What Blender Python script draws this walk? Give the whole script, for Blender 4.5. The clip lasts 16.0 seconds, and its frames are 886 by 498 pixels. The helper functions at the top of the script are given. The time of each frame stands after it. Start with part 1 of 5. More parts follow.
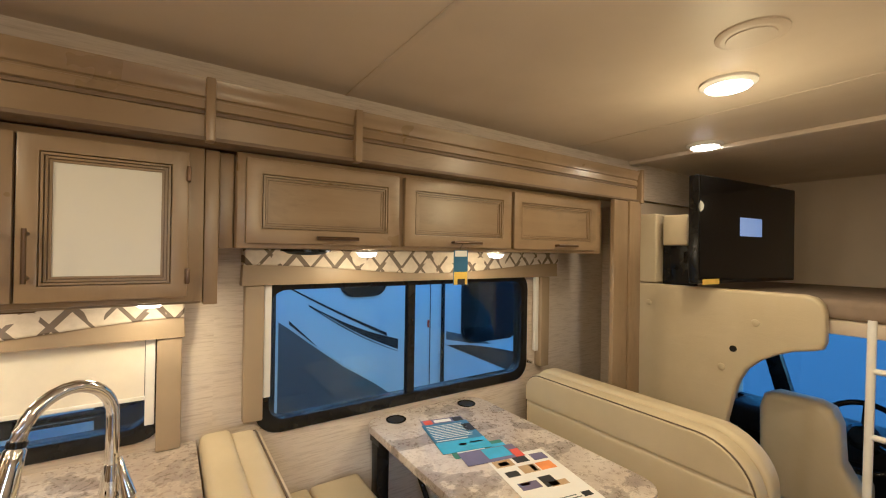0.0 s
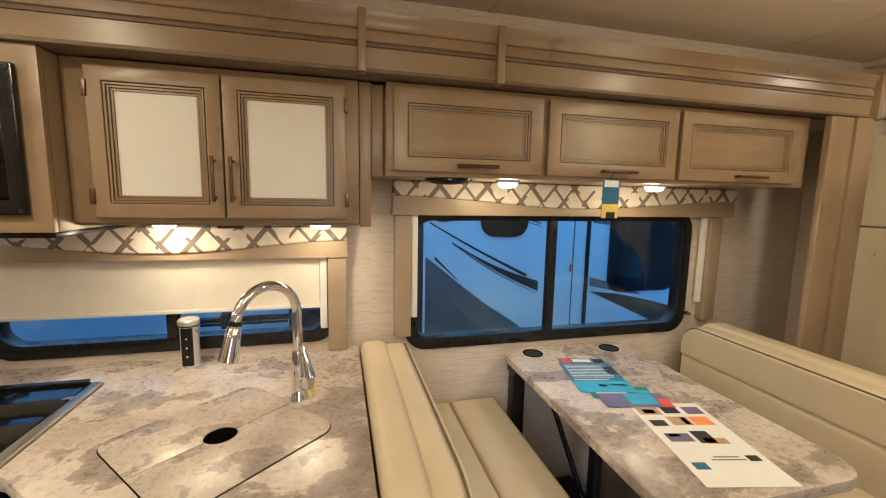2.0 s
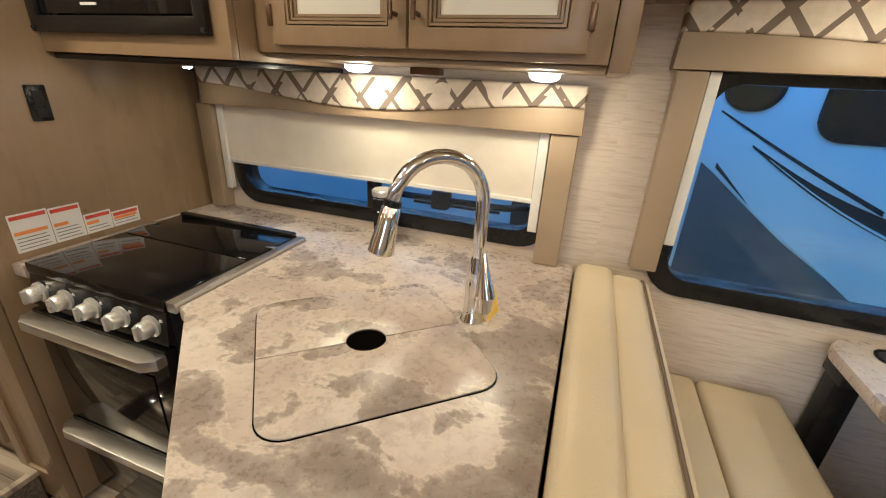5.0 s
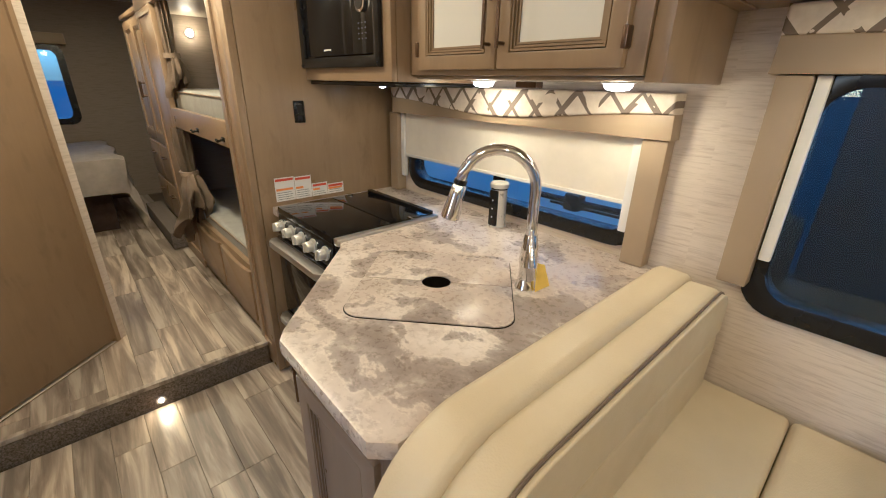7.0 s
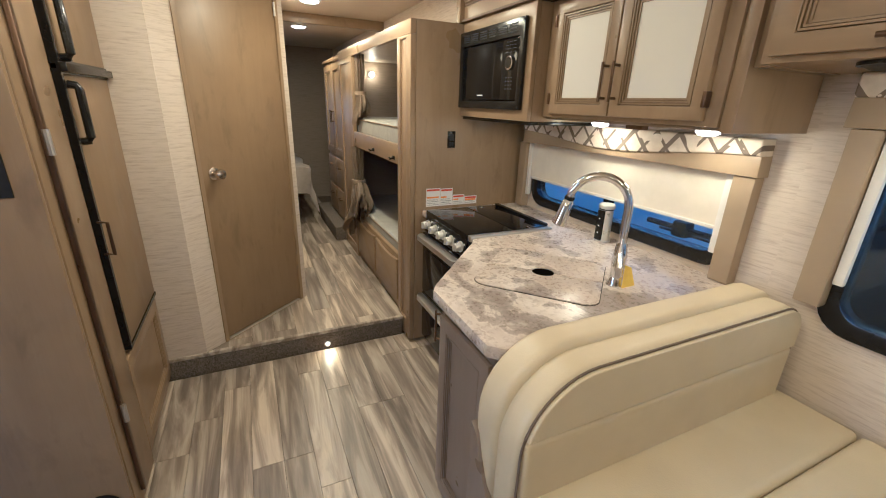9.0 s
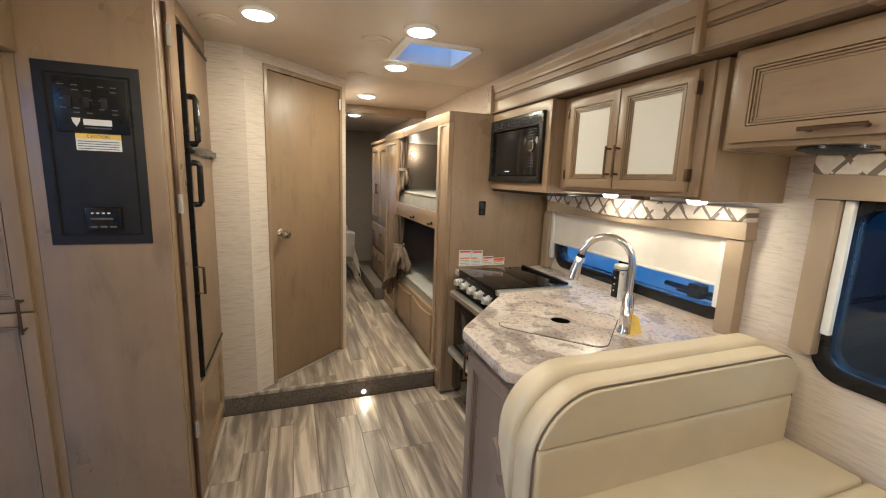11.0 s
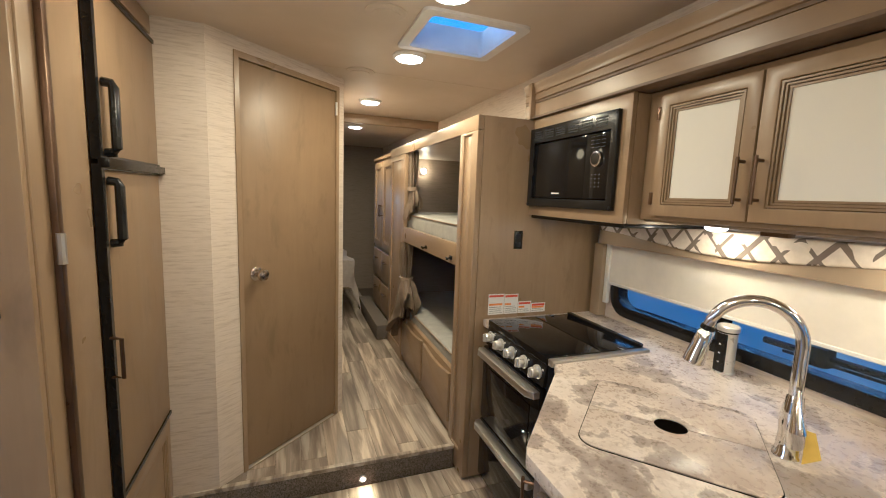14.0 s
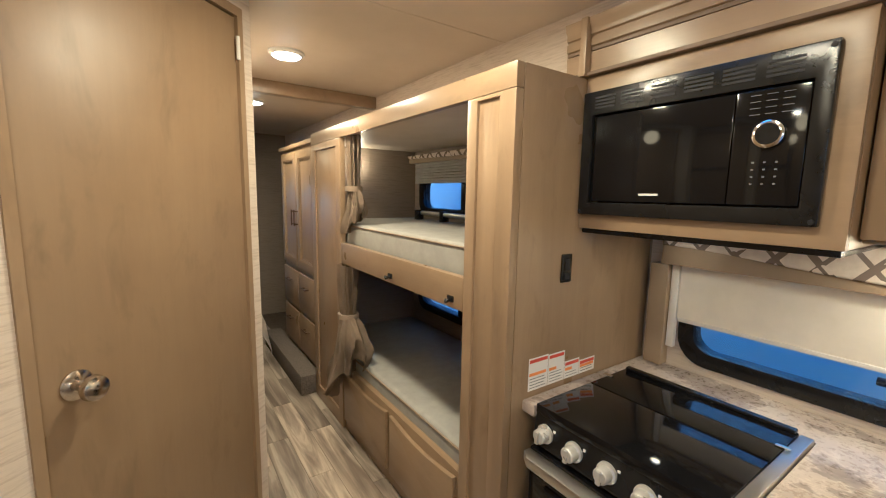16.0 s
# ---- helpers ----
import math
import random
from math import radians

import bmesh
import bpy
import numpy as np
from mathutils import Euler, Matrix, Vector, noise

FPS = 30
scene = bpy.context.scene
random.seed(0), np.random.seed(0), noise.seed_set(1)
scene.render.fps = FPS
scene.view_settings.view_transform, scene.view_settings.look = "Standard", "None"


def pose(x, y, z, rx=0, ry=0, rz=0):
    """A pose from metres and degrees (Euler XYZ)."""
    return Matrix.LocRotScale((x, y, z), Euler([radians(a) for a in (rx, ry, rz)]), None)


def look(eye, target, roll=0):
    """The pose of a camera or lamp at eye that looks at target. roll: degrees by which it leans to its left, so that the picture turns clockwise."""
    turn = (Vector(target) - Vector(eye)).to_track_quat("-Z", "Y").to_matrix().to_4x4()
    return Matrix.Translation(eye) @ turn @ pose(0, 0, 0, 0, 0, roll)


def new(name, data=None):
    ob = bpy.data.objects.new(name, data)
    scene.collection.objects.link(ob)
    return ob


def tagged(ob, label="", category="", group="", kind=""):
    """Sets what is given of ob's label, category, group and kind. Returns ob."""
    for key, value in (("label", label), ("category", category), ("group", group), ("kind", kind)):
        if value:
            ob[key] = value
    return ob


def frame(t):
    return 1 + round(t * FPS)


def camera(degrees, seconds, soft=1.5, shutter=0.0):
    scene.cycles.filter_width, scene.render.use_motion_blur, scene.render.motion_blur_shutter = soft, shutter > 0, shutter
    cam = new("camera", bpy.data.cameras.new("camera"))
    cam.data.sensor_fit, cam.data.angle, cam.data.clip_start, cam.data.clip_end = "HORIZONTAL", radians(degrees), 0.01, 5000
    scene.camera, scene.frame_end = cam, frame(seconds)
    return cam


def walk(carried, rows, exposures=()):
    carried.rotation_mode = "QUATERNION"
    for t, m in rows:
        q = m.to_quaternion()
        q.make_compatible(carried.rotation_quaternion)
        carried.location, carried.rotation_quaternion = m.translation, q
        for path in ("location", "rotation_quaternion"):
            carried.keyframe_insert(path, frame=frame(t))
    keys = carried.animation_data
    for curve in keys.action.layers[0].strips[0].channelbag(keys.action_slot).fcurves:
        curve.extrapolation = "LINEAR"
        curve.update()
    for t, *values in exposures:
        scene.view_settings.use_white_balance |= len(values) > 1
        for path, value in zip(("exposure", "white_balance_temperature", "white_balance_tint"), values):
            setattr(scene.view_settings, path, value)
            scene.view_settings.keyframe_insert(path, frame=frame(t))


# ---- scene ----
cam = camera(94.5, 16.0, 1.1)

PATH = [
    (0, (1.472, 0.647, 1.602), (2.585, 2.308, 1.613), 0.9),
    (0.5, (1.507, 0.613, 1.574), (2.436, 2.384, 1.597), 0.6),
    (1, (1.503, 0.59, 1.558), (2.277, 2.434, 1.537), 0.5),
    (1.5, (1.497, 0.607, 1.546), (2.127, 2.501, 1.425), 0.6),
    (2, (1.492, 0.67, 1.539), (1.982, 2.592, 1.283), 1.1),
    (2.5, (1.491, 0.781, 1.491), (1.841, 2.717, 1.132), 1.1),
    (3, (1.486, 0.915, 1.465), (1.688, 2.846, 0.985), 1.5),
    (3.5, (1.475, 1.022, 1.443), (1.52, 2.937, 0.865), 1.7),
    (4, (1.45, 1.092, 1.425), (1.321, 2.97, 0.751), 2.3),
    (4.2, (1.452, 1.113, 1.414), (1.244, 2.978, 0.72), 2.4),
    (6.3, (1.803, 1.19, 1.402), (0.64, 2.614, 0.614), 2.0),
    (6.5, (1.831, 1.165, 1.396), (0.602, 2.545, 0.631), 1.5),
    (7, (1.97, 1.104, 1.424), (0.601, 2.353, 0.673), 1.2),
    (7.5, (2.131, 1.026, 1.425), (0.643, 2.157, 0.714), 1.6),
    (8, (2.208, 0.985, 1.441), (0.621, 1.985, 0.748), 1.8),
    (8.5, (2.248, 0.911, 1.467), (0.607, 1.817, 0.771), 2.1),
    (9, (2.32, 0.834, 1.485), (0.617, 1.644, 0.818), 1.9),
    (9.5, (2.444, 0.796, 1.438), (0.667, 1.529, 0.886), 1.6),
    (11.8, (2.601, 0.714, 1.497), (0.73, 1.364, 1.219), 1.8),
    (12, (2.605, 0.734, 1.493), (0.726, 1.364, 1.229), 1.7),
    (12.5, (2.562, 0.73, 1.504), (0.68, 1.356, 1.247), 1.6),
    (13, (2.387, 0.742, 1.5), (0.508, 1.379, 1.253), 1.7),
    (13.5, (2.145, 0.804, 1.51), (0.271, 1.457, 1.26), 1.8),
    (14, (1.953, 0.826, 1.501), (0.092, 1.512, 1.245), 2.2),
    (14.5, (1.67, 0.796, 1.513), (-0.145, 1.598, 1.263), 2.2),
    (15, (1.44, 0.789, 1.499), (-0.326, 1.697, 1.259), 2.0),
    (15.5, (1.217, 0.812, 1.5), (-0.499, 1.806, 1.245), 1.7),
    (16, (0.98, 0.828, 1.522), (-0.651, 1.957, 1.26), 1.1),
]
walk(cam, [(t, look(eye, target, roll)) for t, eye, target, roll in PATH], [(0, -0.20, 3920, 10), (1.5, -0.22, 3880, 10), (3, -0.24, 3800, 10), (5, -0.23, 3720, 10), (7, -0.14, 3660, 10), (9, -0.05, 3540, 10), (12.5, 0.05, 3540, 10), (14.5, -0.10, 3640, 10), (16, 0.02, 3640, 10)])

# ---- world and light ----
world = bpy.data.worlds.new("world")
scene.world = world
world.use_nodes = True
wn = world.node_tree.nodes
sky = wn.new("ShaderNodeTexSky")
sky.sky_type = "NISHITA"
sky.sun_disc = False
sky.sun_elevation, sky.sun_rotation = radians(15), radians(200)
sky.ozone_density = 0.8
sky.air_density = 1.0
world.node_tree.links.new(sky.outputs[0], wn["Background"].inputs[0])
wn["Background"].inputs[1].default_value = 0.40
WARM = (1.0, 0.56, 0.155)


def lamp(x, y, z, watts, radius=0.05, color=WARM, target=None, kind="POINT"):
    """A small round lamp, under a fitting or in open air below it."""
    d = bpy.data.lights.new("lamp", kind)
    d.energy, d.color = watts, color
    if kind == "POINT":
        d.shadow_soft_size = radius
    else:
        d.shape, d.size = "DISK", radius * 2
    o = new("lamp", d)
    o.matrix_world = look((x, y, z), target or (x, y + 0.0001, z - 1))
    return o


CEIL = 2.145
# the last two fittings are unseen, added to brighten the front ceiling
CEILING_LIGHTS = [(2.92, 1.218), (3.64, 1.60), (0.548, 0.614), (0.658, 1.30), (0.0, 1.342), (-1.03, 1.34), (-2.2, 1.40), (2.95, 0.45), (1.75, 0.60)]
PUCKS = [(0.922, 2.235, 1.44), (1.426, 2.20, 1.44), (2.107, 2.12, 1.601), (2.76, 2.12, 1.601), (0.313, 2.227, 1.408)]
for lx, ly in CEILING_LIGHTS:
    lamp(lx, ly, CEIL - 0.03, 3.0 if lx > 3.5 else 5.0 if ly < 0.62 else 8.0 if lx > 0.5 else 16.0, kind="AREA")
    # extra fill lamp in the air 30 cm below, added to brighten the ceiling
    lamp(lx, ly, CEIL - 0.30, 1.2 if lx > 3.5 else 5.0 if ly < 0.5 else 16.0 if ly < 0.61 else 7.0 if lx > 2.5 else 1.1)
for lx, ly, lz in PUCKS[:4]:
    lamp(lx, ly, lz - 0.03, 1.4, 0.03, kind="AREA")
    lamp(lx, ly, lz - 0.055, 1.0 if lz < 1.5 else 2.6, 0.02)
lamp(*PUCKS[4][:2], PUCKS[4][2] - 0.03, 0.25, 0.02, kind="AREA")
lamp(-1.65, 1.95, 1.72, 2.2, 0.02)
lamp(0.03, 1.152, 0.056, 0.5, 0.012, WARM, (0.12, 1.152, 0.0), "AREA")


# ---- materials ----
def nodes_of(name):
    m = bpy.data.materials.new(name)
    m.use_nodes = True
    t = m.node_tree
    return m, t, t.nodes["Principled BSDF"]


def add(t, kind, **inputs):
    n = t.nodes.new(kind)
    for k, v in inputs.items():
        n.inputs[k.replace("_", " ")].default_value = v
    return n


def ramp(t, fac, stops, mode="LINEAR"):
    r = t.nodes.new("ShaderNodeValToRGB")
    r.color_ramp.interpolation = mode
    e = r.color_ramp.elements
    while len(e) < len(stops):
        e.new(0.5)
    for el, (p, c) in zip(e, stops):
        el.position, el.color = p, (*c, 1)
    t.links.new(fac, r.inputs[0])
    return r.outputs[0]


def coords(t, scale=(1, 1, 1), rot=(0, 0, 0), jitter=False):
    tc = t.nodes.new("ShaderNodeTexCoord")
    mp = t.nodes.new("ShaderNodeMapping")
    mp.inputs["Scale"].default_value = scale
    mp.inputs["Rotation"].default_value = [radians(a) for a in rot]
    t.links.new(tc.outputs["Object"], mp.inputs["Vector"])
    if jitter:
        oi = t.nodes.new("ShaderNodeObjectInfo")
        mul = t.nodes.new("ShaderNodeVectorMath")
        mul.operation = "SCALE"
        mul.inputs[0].default_value = (37.0, 19.0, 53.0)
        t.links.new(oi.outputs["Random"], mul.inputs["Scale"])
        t.links.new(mul.outputs[0], mp.inputs["Location"])
    return mp.outputs[0]


def noise_tex(t, vec, scale, detail=4.0, rough=0.55, dist=0.0):
    n = add(t, "ShaderNodeTexNoise", Scale=scale, Detail=detail, Roughness=rough, Distortion=dist)
    t.links.new(vec, n.inputs["Vector"])
    return n.outputs["Fac"]


def mix(t, fac, a, b, blend="MIX"):
    n = t.nodes.new("ShaderNodeMix")
    n.data_type, n.blend_type = "RGBA", blend
    for sock, v in ((n.inputs["Factor"], fac), (n.inputs["A"], a), (n.inputs["B"], b)):
        if isinstance(v, (int, float)):
            sock.default_value = v
        elif isinstance(v, tuple):
            sock.default_value = (*v, 1)
        else:
            t.links.new(v, sock)
    return n.outputs["Result"]


def bump(t, bsdf, height, strength, distance=0.002):
    b = add(t, "ShaderNodeBump", Strength=strength, Distance=distance)
    t.links.new(height, b.inputs["Height"])
    t.links.new(b.outputs[0], bsdf.inputs["Normal"])


def plain(name, color, rough=0.5, metal=0.0, var=0.12, scale=14.0, grain=220.0, bumps=0.05, coat=0.0):
    """Paint, plastic or metal with faint blotches and fine grain."""
    m, t, b = nodes_of(name)
    v = coords(t)
    lo = tuple(c * (1 - var) for c in color)
    hi = tuple(min(1, c * (1 + var)) for c in color)
    t.links.new(ramp(t, noise_tex(t, v, scale), [(0.3, lo), (0.7, hi)]), b.inputs["Base Color"])
    rr = ramp(t, noise_tex(t, v, scale * 2.3), [(0.3, (rough * 0.85,) * 3), (0.7, (min(1, rough * 1.15),) * 3)])
    t.links.new(rr, b.inputs["Roughness"])
    b.inputs["Metallic"].default_value = metal
    b.inputs["Coat Weight"].default_value = coat
    b.inputs["Specular IOR Level"].default_value = 0.35
    if bumps:
        bump(t, b, noise_tex(t, v, grain, 2.0), bumps, 0.001)
    return m


def wood(name, dark, light, axis="x", rough=0.31, jitter=True):
    """Stained maple with long soft grain along one axis."""
    m, t, b = nodes_of(name)
    sc = {"x": (1.2, 14, 14), "y": (14, 1.2, 14), "z": (14, 14, 1.2)}[axis]
    v = coords(t, sc, jitter=jitter)
    soft = noise_tex(t, v, 1.3, 5.0, 0.55, 0.6)
    fine = noise_tex(t, v, 9.0, 3.0, 0.6, 0.2)
    blot = noise_tex(t, coords(t, (1, 1, 1), jitter=jitter), 5.0, 3.0)
    base = ramp(t, soft, [(0.32, dark), (0.68, light)])
    base = mix(t, 0.45, base, ramp(t, blot, [(0.25, dark), (0.75, light)]))
    base = mix(t, 0.05, base, ramp(t, fine, [(0.35, tuple(c * 0.6 for c in dark)), (0.65, light)]))
    base = mix(t, 0.25, base, ramp(t, blot, [(0.3, dark), (0.7, light)]))
    smudge = noise_tex(t, coords(t, tuple(2.5 if s < 2 else 7.0 for s in sc), jitter=jitter), 1.6, 4.0, 0.6, 0.4)
    base = mix(t, ramp(t, smudge, [(0.56, (0.0,) * 3), (0.72, (0.55,) * 3)]), base, tuple(c * 0.72 for c in dark))
    t.links.new(base, b.inputs["Base Color"])
    t.links.new(ramp(t, blot, [(0.3, (rough * 0.88,) * 3), (0.7, (rough * 1.15,) * 3)]), b.inputs["Roughness"])
    bump(t, b, fine, 0.03, 0.001)
    return m


WOOD_X = wood("maple_horizontal", (0.230, 0.162, 0.082), (0.305, 0.220, 0.112), "x")
WOOD_Z = wood("maple_vertical", (0.230, 0.162, 0.082), (0.305, 0.220, 0.112), "z")
WOOD_DARK = wood("taupe_base_wood", (0.165, 0.128, 0.092), (0.215, 0.168, 0.122), "z")
WOOD_DOOR = wood("maple_door", (0.215, 0.148, 0.070), (0.262, 0.185, 0.088), "z", 0.40)
TAN = plain("tan_trim", (0.315, 0.245, 0.145), 0.42, var=0.06, scale=6)
LINE = plain("moulding_glaze", (0.155, 0.108, 0.062), 0.5)


def linen(name, dark, light):
    """Wall vinyl with a woven look of short level streaks."""
    m, t, b = nodes_of(name)
    v = coords(t, (7, 7, 95))
    streak = noise_tex(t, v, 1.5, 5.0, 0.65, 0.3)
    weave = noise_tex(t, coords(t, (30, 30, 420)), 1.0, 2.0)
    col = ramp(t, streak, [(0.30, dark), (0.52, light), (0.75, tuple(min(1, c * 1.05) for c in light))])
    col = mix(t, 0.2, col, ramp(t, weave, [(0.3, dark), (0.7, light)]))
    t.links.new(col, b.inputs["Base Color"])
    b.inputs["Roughness"].default_value = 0.62
    bump(t, b, streak, 0.25, 0.002)
    return m


PAPER = linen("linen_wallpaper", (0.43, 0.36, 0.275), (0.60, 0.53, 0.43))
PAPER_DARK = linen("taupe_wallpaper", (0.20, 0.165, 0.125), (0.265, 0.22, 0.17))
CEILING = plain("ceiling_vinyl", (0.57, 0.49, 0.375), 0.45, var=0.05, scale=3, grain=500, bumps=0.12)


def vinyl_plank():
    m, t, b = nodes_of("vinyl_plank")
    v = coords(t, (1.3, 13, 10), jitter=True)
    a = noise_tex(t, v, 1.0, 5.0, 0.55, 1.0)
    c = noise_tex(t, coords(t, (2.5, 38, 20), jitter=True), 1.2, 4.0, 0.65, 0.5)
    col = ramp(t, a, [(0.30, (0.115, 0.092, 0.072)), (0.43, (0.205, 0.168, 0.130)), (0.51, (0.345, 0.290, 0.222)), (0.58, (0.53, 0.462, 0.355)), (0.72, (0.62, 0.555, 0.44))])
    col = mix(t, 0.25, col, ramp(t, c, [(0.3, (0.14, 0.112, 0.085)), (0.7, (0.56, 0.49, 0.38))]))
    oi = t.nodes.new("ShaderNodeObjectInfo")
    tone = ramp(t, oi.outputs["Random"], [(0.0, (0.62, 0.61, 0.60)), (0.5, (0.92, 0.92, 0.92)), (1.0, (1.15, 1.12, 1.06))])
    col = mix(t, 1.0, col, tone, "MULTIPLY")
    t.links.new(col, b.inputs["Base Color"])
    t.links.new(ramp(t, c, [(0.3, (0.30,) * 3), (0.7, (0.42,) * 3)]), b.inputs["Roughness"])
    bump(t, b, c, 0.05, 0.001)
    return m


PLANK = vinyl_plank()
JOINT = plain("plank_joint", (0.10, 0.08, 0.06), 0.7)


def stone_laminate():
    """Laminate printed like veined stone in cream, rose-brown and slate."""
    m, t, b = nodes_of("stone_laminate")
    v = coords(t, (1, 1, 1))
    big = noise_tex(t, coords(t, (1.0, 1.2, 1), (0, 0, 25)), 2.6, 6.0, 0.55, 0.35)
    mid = noise_tex(t, coords(t, (1.0, 1.25, 1), (0, 0, -15)), 4.4, 10.0, 0.60, 0.25)
    soft = noise_tex(t, v, 9.0, 8.0, 0.66, 0.35)
    fine = noise_tex(t, v, 60.0, 4.0, 0.7)
    col = ramp(t, big, [(0.36, (0.36, 0.300, 0.250)), (0.45, (0.45, 0.385, 0.325)), (0.53, (0.52, 0.458, 0.390)), (0.66, (0.62, 0.565, 0.50))])
    patch = ramp(t, mid, [(0.516, (0.0,) * 3), (0.534, (0.66,) * 3), (0.62, (0.95,) * 3)])
    grey = ramp(t, soft, [(0.36, (0.105, 0.086, 0.075)), (0.50, (0.200, 0.166, 0.145)), (0.66, (0.36, 0.310, 0.265))])
    col = mix(t, patch, col, grey)
    tan = ramp(t, soft, [(0.40, (0.75,) * 3), (0.50, (0.0,) * 3)])
    col = mix(t, mix(t, 1.0, tan, (0.55, 0.55, 0.55), "MULTIPLY"), col, (0.34, 0.280, 0.228))
    vein = ramp(t, mid, [(0.497, (0.0,) * 3), (0.506, (0.6,) * 3), (0.516, (0.0,) * 3)])
    col = mix(t, vein, col, (0.66, 0.59, 0.49))
    white = ramp(t, soft, [(0.60, (0.0,) * 3), (0.70, (0.55,) * 3)])
    col = mix(t, white, col, (0.68, 0.62, 0.53))
    col = mix(t, 0.08, col, ramp(t, fine, [(0.3, (0.22, 0.175, 0.14)), (0.7, (0.66, 0.57, 0.45))]))
    t.links.new(col, b.inputs["Base Color"])
    t.links.new(ramp(t, fine, [(0.3, (0.22,) * 3), (0.7, (0.38,) * 3)]), b.inputs["Roughness"])
    bump(t, b, noise_tex(t, v, 130.0, 3.0), 0.12, 0.001)
    return m


STONE = stone_laminate()


def leather():
    m, t, b = nodes_of("cream_vinyl_leather")
    v = coords(t)
    blot = noise_tex(t, v, 4.0, 4.0)
    t.links.new(ramp(t, blot, [(0.3, (0.49, 0.415, 0.25)), (0.7, (0.555, 0.475, 0.295))]), b.inputs["Base Color"])
    t.links.new(ramp(t, noise_tex(t, v, 9.0), [(0.3, (0.36,) * 3), (0.7, (0.5,) * 3)]), b.inputs["Roughness"])
    vor = add(t, "ShaderNodeTexVoronoi", Scale=260.0)
    t.links.new(v, vor.inputs["Vector"])
    wr = noise_tex(t, coords(t, (1, 1, 3)), 9.0, 3.0, 0.5, 0.8)
    h = mix(t, 0.75, vor.outputs["Distance"], wr)
    bump(t, b, h, 0.32, 0.004)
    return m


LEATHER = leather()
PIPING = plain("brown_piping", (0.12, 0.09, 0.06), 0.6)
SILVER = plain("silver_knob", (0.62, 0.61, 0.58), 0.3, 0.55, var=0.04)
KEY_GREY = plain("grey_key_print", (0.17, 0.17, 0.17), 0.5)
NICKEL = plain("satin_nickel", (0.62, 0.57, 0.48), 0.20, 1.0, var=0.04, bumps=0)
CHROME = plain("chrome", (0.78, 0.78, 0.78), 0.08, 1.0, var=0.03, bumps=0)
STEEL = plain("brushed_steel", (0.60, 0.59, 0.56), 0.36, 1.0, var=0.04, scale=3, bumps=0.0)
BRONZE = plain("bronze_handle", (0.13, 0.085, 0.05), 0.32, 0.85, var=0.15)
BLACK = plain("black_plastic", (0.010, 0.010, 0.011), 0.22, var=0.2)
BLACK_MATTE = plain("black_matte", (0.014, 0.014, 0.017), 0.55, var=0.2)
GLOSS = plain("black_glass", (0.006, 0.006, 0.007), 0.07, var=0.2, bumps=0)
WHITE = plain("white_plastic", (0.72, 0.70, 0.66), 0.4, var=0.04)
FROST = plain("frosted_panel", (0.70, 0.68, 0.62), 0.42, var=0.004, bumps=0)
SHADE = plain("roller_shade_cloth", (0.74, 0.69, 0.58), 0.75, var=0.04, grain=700, bumps=0.15)
CARPET = plain("grey_carpet", (0.13, 0.11, 0.09), 0.95, var=0.65, scale=160, grain=320, bumps=0.9)
MATTRESS = plain("grey_mattress_cloth", (0.33, 0.325, 0.30), 0.8, var=0.08, grain=380, bumps=0.35)
CURTAIN = plain("taupe_curtain_cloth", (0.27, 0.21, 0.14), 0.8, var=0.18, scale=8, grain=420, bumps=0.3)
BLANKET = plain("tan_ticking", (0.24, 0.185, 0.13), 0.85, var=0.12, grain=300, bumps=0.4)
BED_CLOTH = plain("pale_blanket", (0.58, 0.53, 0.47), 0.85, var=0.10, grain=300, bumps=0.4)
CONCRETE = plain("concrete", (0.20, 0.205, 0.21), 0.85, var=0.3, scale=40, grain=120, bumps=0.6)
RV_WHITE = plain("white_gelcoat", (0.78, 0.79, 0.80), 0.25, var=0.02, scale=1.5, bumps=0)
RV_DARK = plain("charcoal_decal", (0.016, 0.017, 0.020), 0.5)
RV_GREY = plain("slate_decal", (0.11, 0.115, 0.125), 0.45)
YELLOW = plain("yellow_paper", (0.80, 0.58, 0.02), 0.6)
BLUE_INK = plain("blue_print", (0.06, 0.16, 0.32), 0.35)
CYAN_INK = plain("cyan_print", (0.10, 0.38, 0.66), 0.35)
GREEN_INK = plain("green_print", (0.07, 0.20, 0.13), 0.35)
PURPLE_INK = plain("purple_print", (0.15, 0.13, 0.24), 0.35)
PAPER_WHITE = plain("white_paper", (0.76, 0.74, 0.71), 0.45, var=0.03)
RED_INK = plain("red_print", (0.55, 0.08, 0.03), 0.5)
ORANGE_INK = plain("orange_print", (0.75, 0.28, 0.03), 0.5)
TAN_INK = plain("tan_print", (0.42, 0.30, 0.15), 0.5)
INK = plain("dark_print", (0.03, 0.03, 0.035), 0.5)
# near black without highlights: shade of the sink hole put into the colour
SINK_SHADE = plain("sink_shadow", (0.003, 0.0025, 0.002), 0.95)
SINK_SHADE.node_tree.nodes["Principled BSDF"].inputs["Specular IOR Level"].default_value = 0.0
BED_DARK = plain("dark_bed_skirt", (0.05, 0.032, 0.024), 0.8)


def glass(name, tint=(0.68, 0.93, 1.0)):
    m, t, b = nodes_of(name)
    b.inputs["Base Color"].default_value = (*tint, 1)
    b.inputs["Roughness"].default_value = 0.02
    b.inputs["Transmission Weight"].default_value = 1.0
    b.inputs["IOR"].default_value = 1.45
    return m


GLASS = glass("window_glass")
TINTED = glass("tinted_glass", (0.30, 0.43, 0.56))


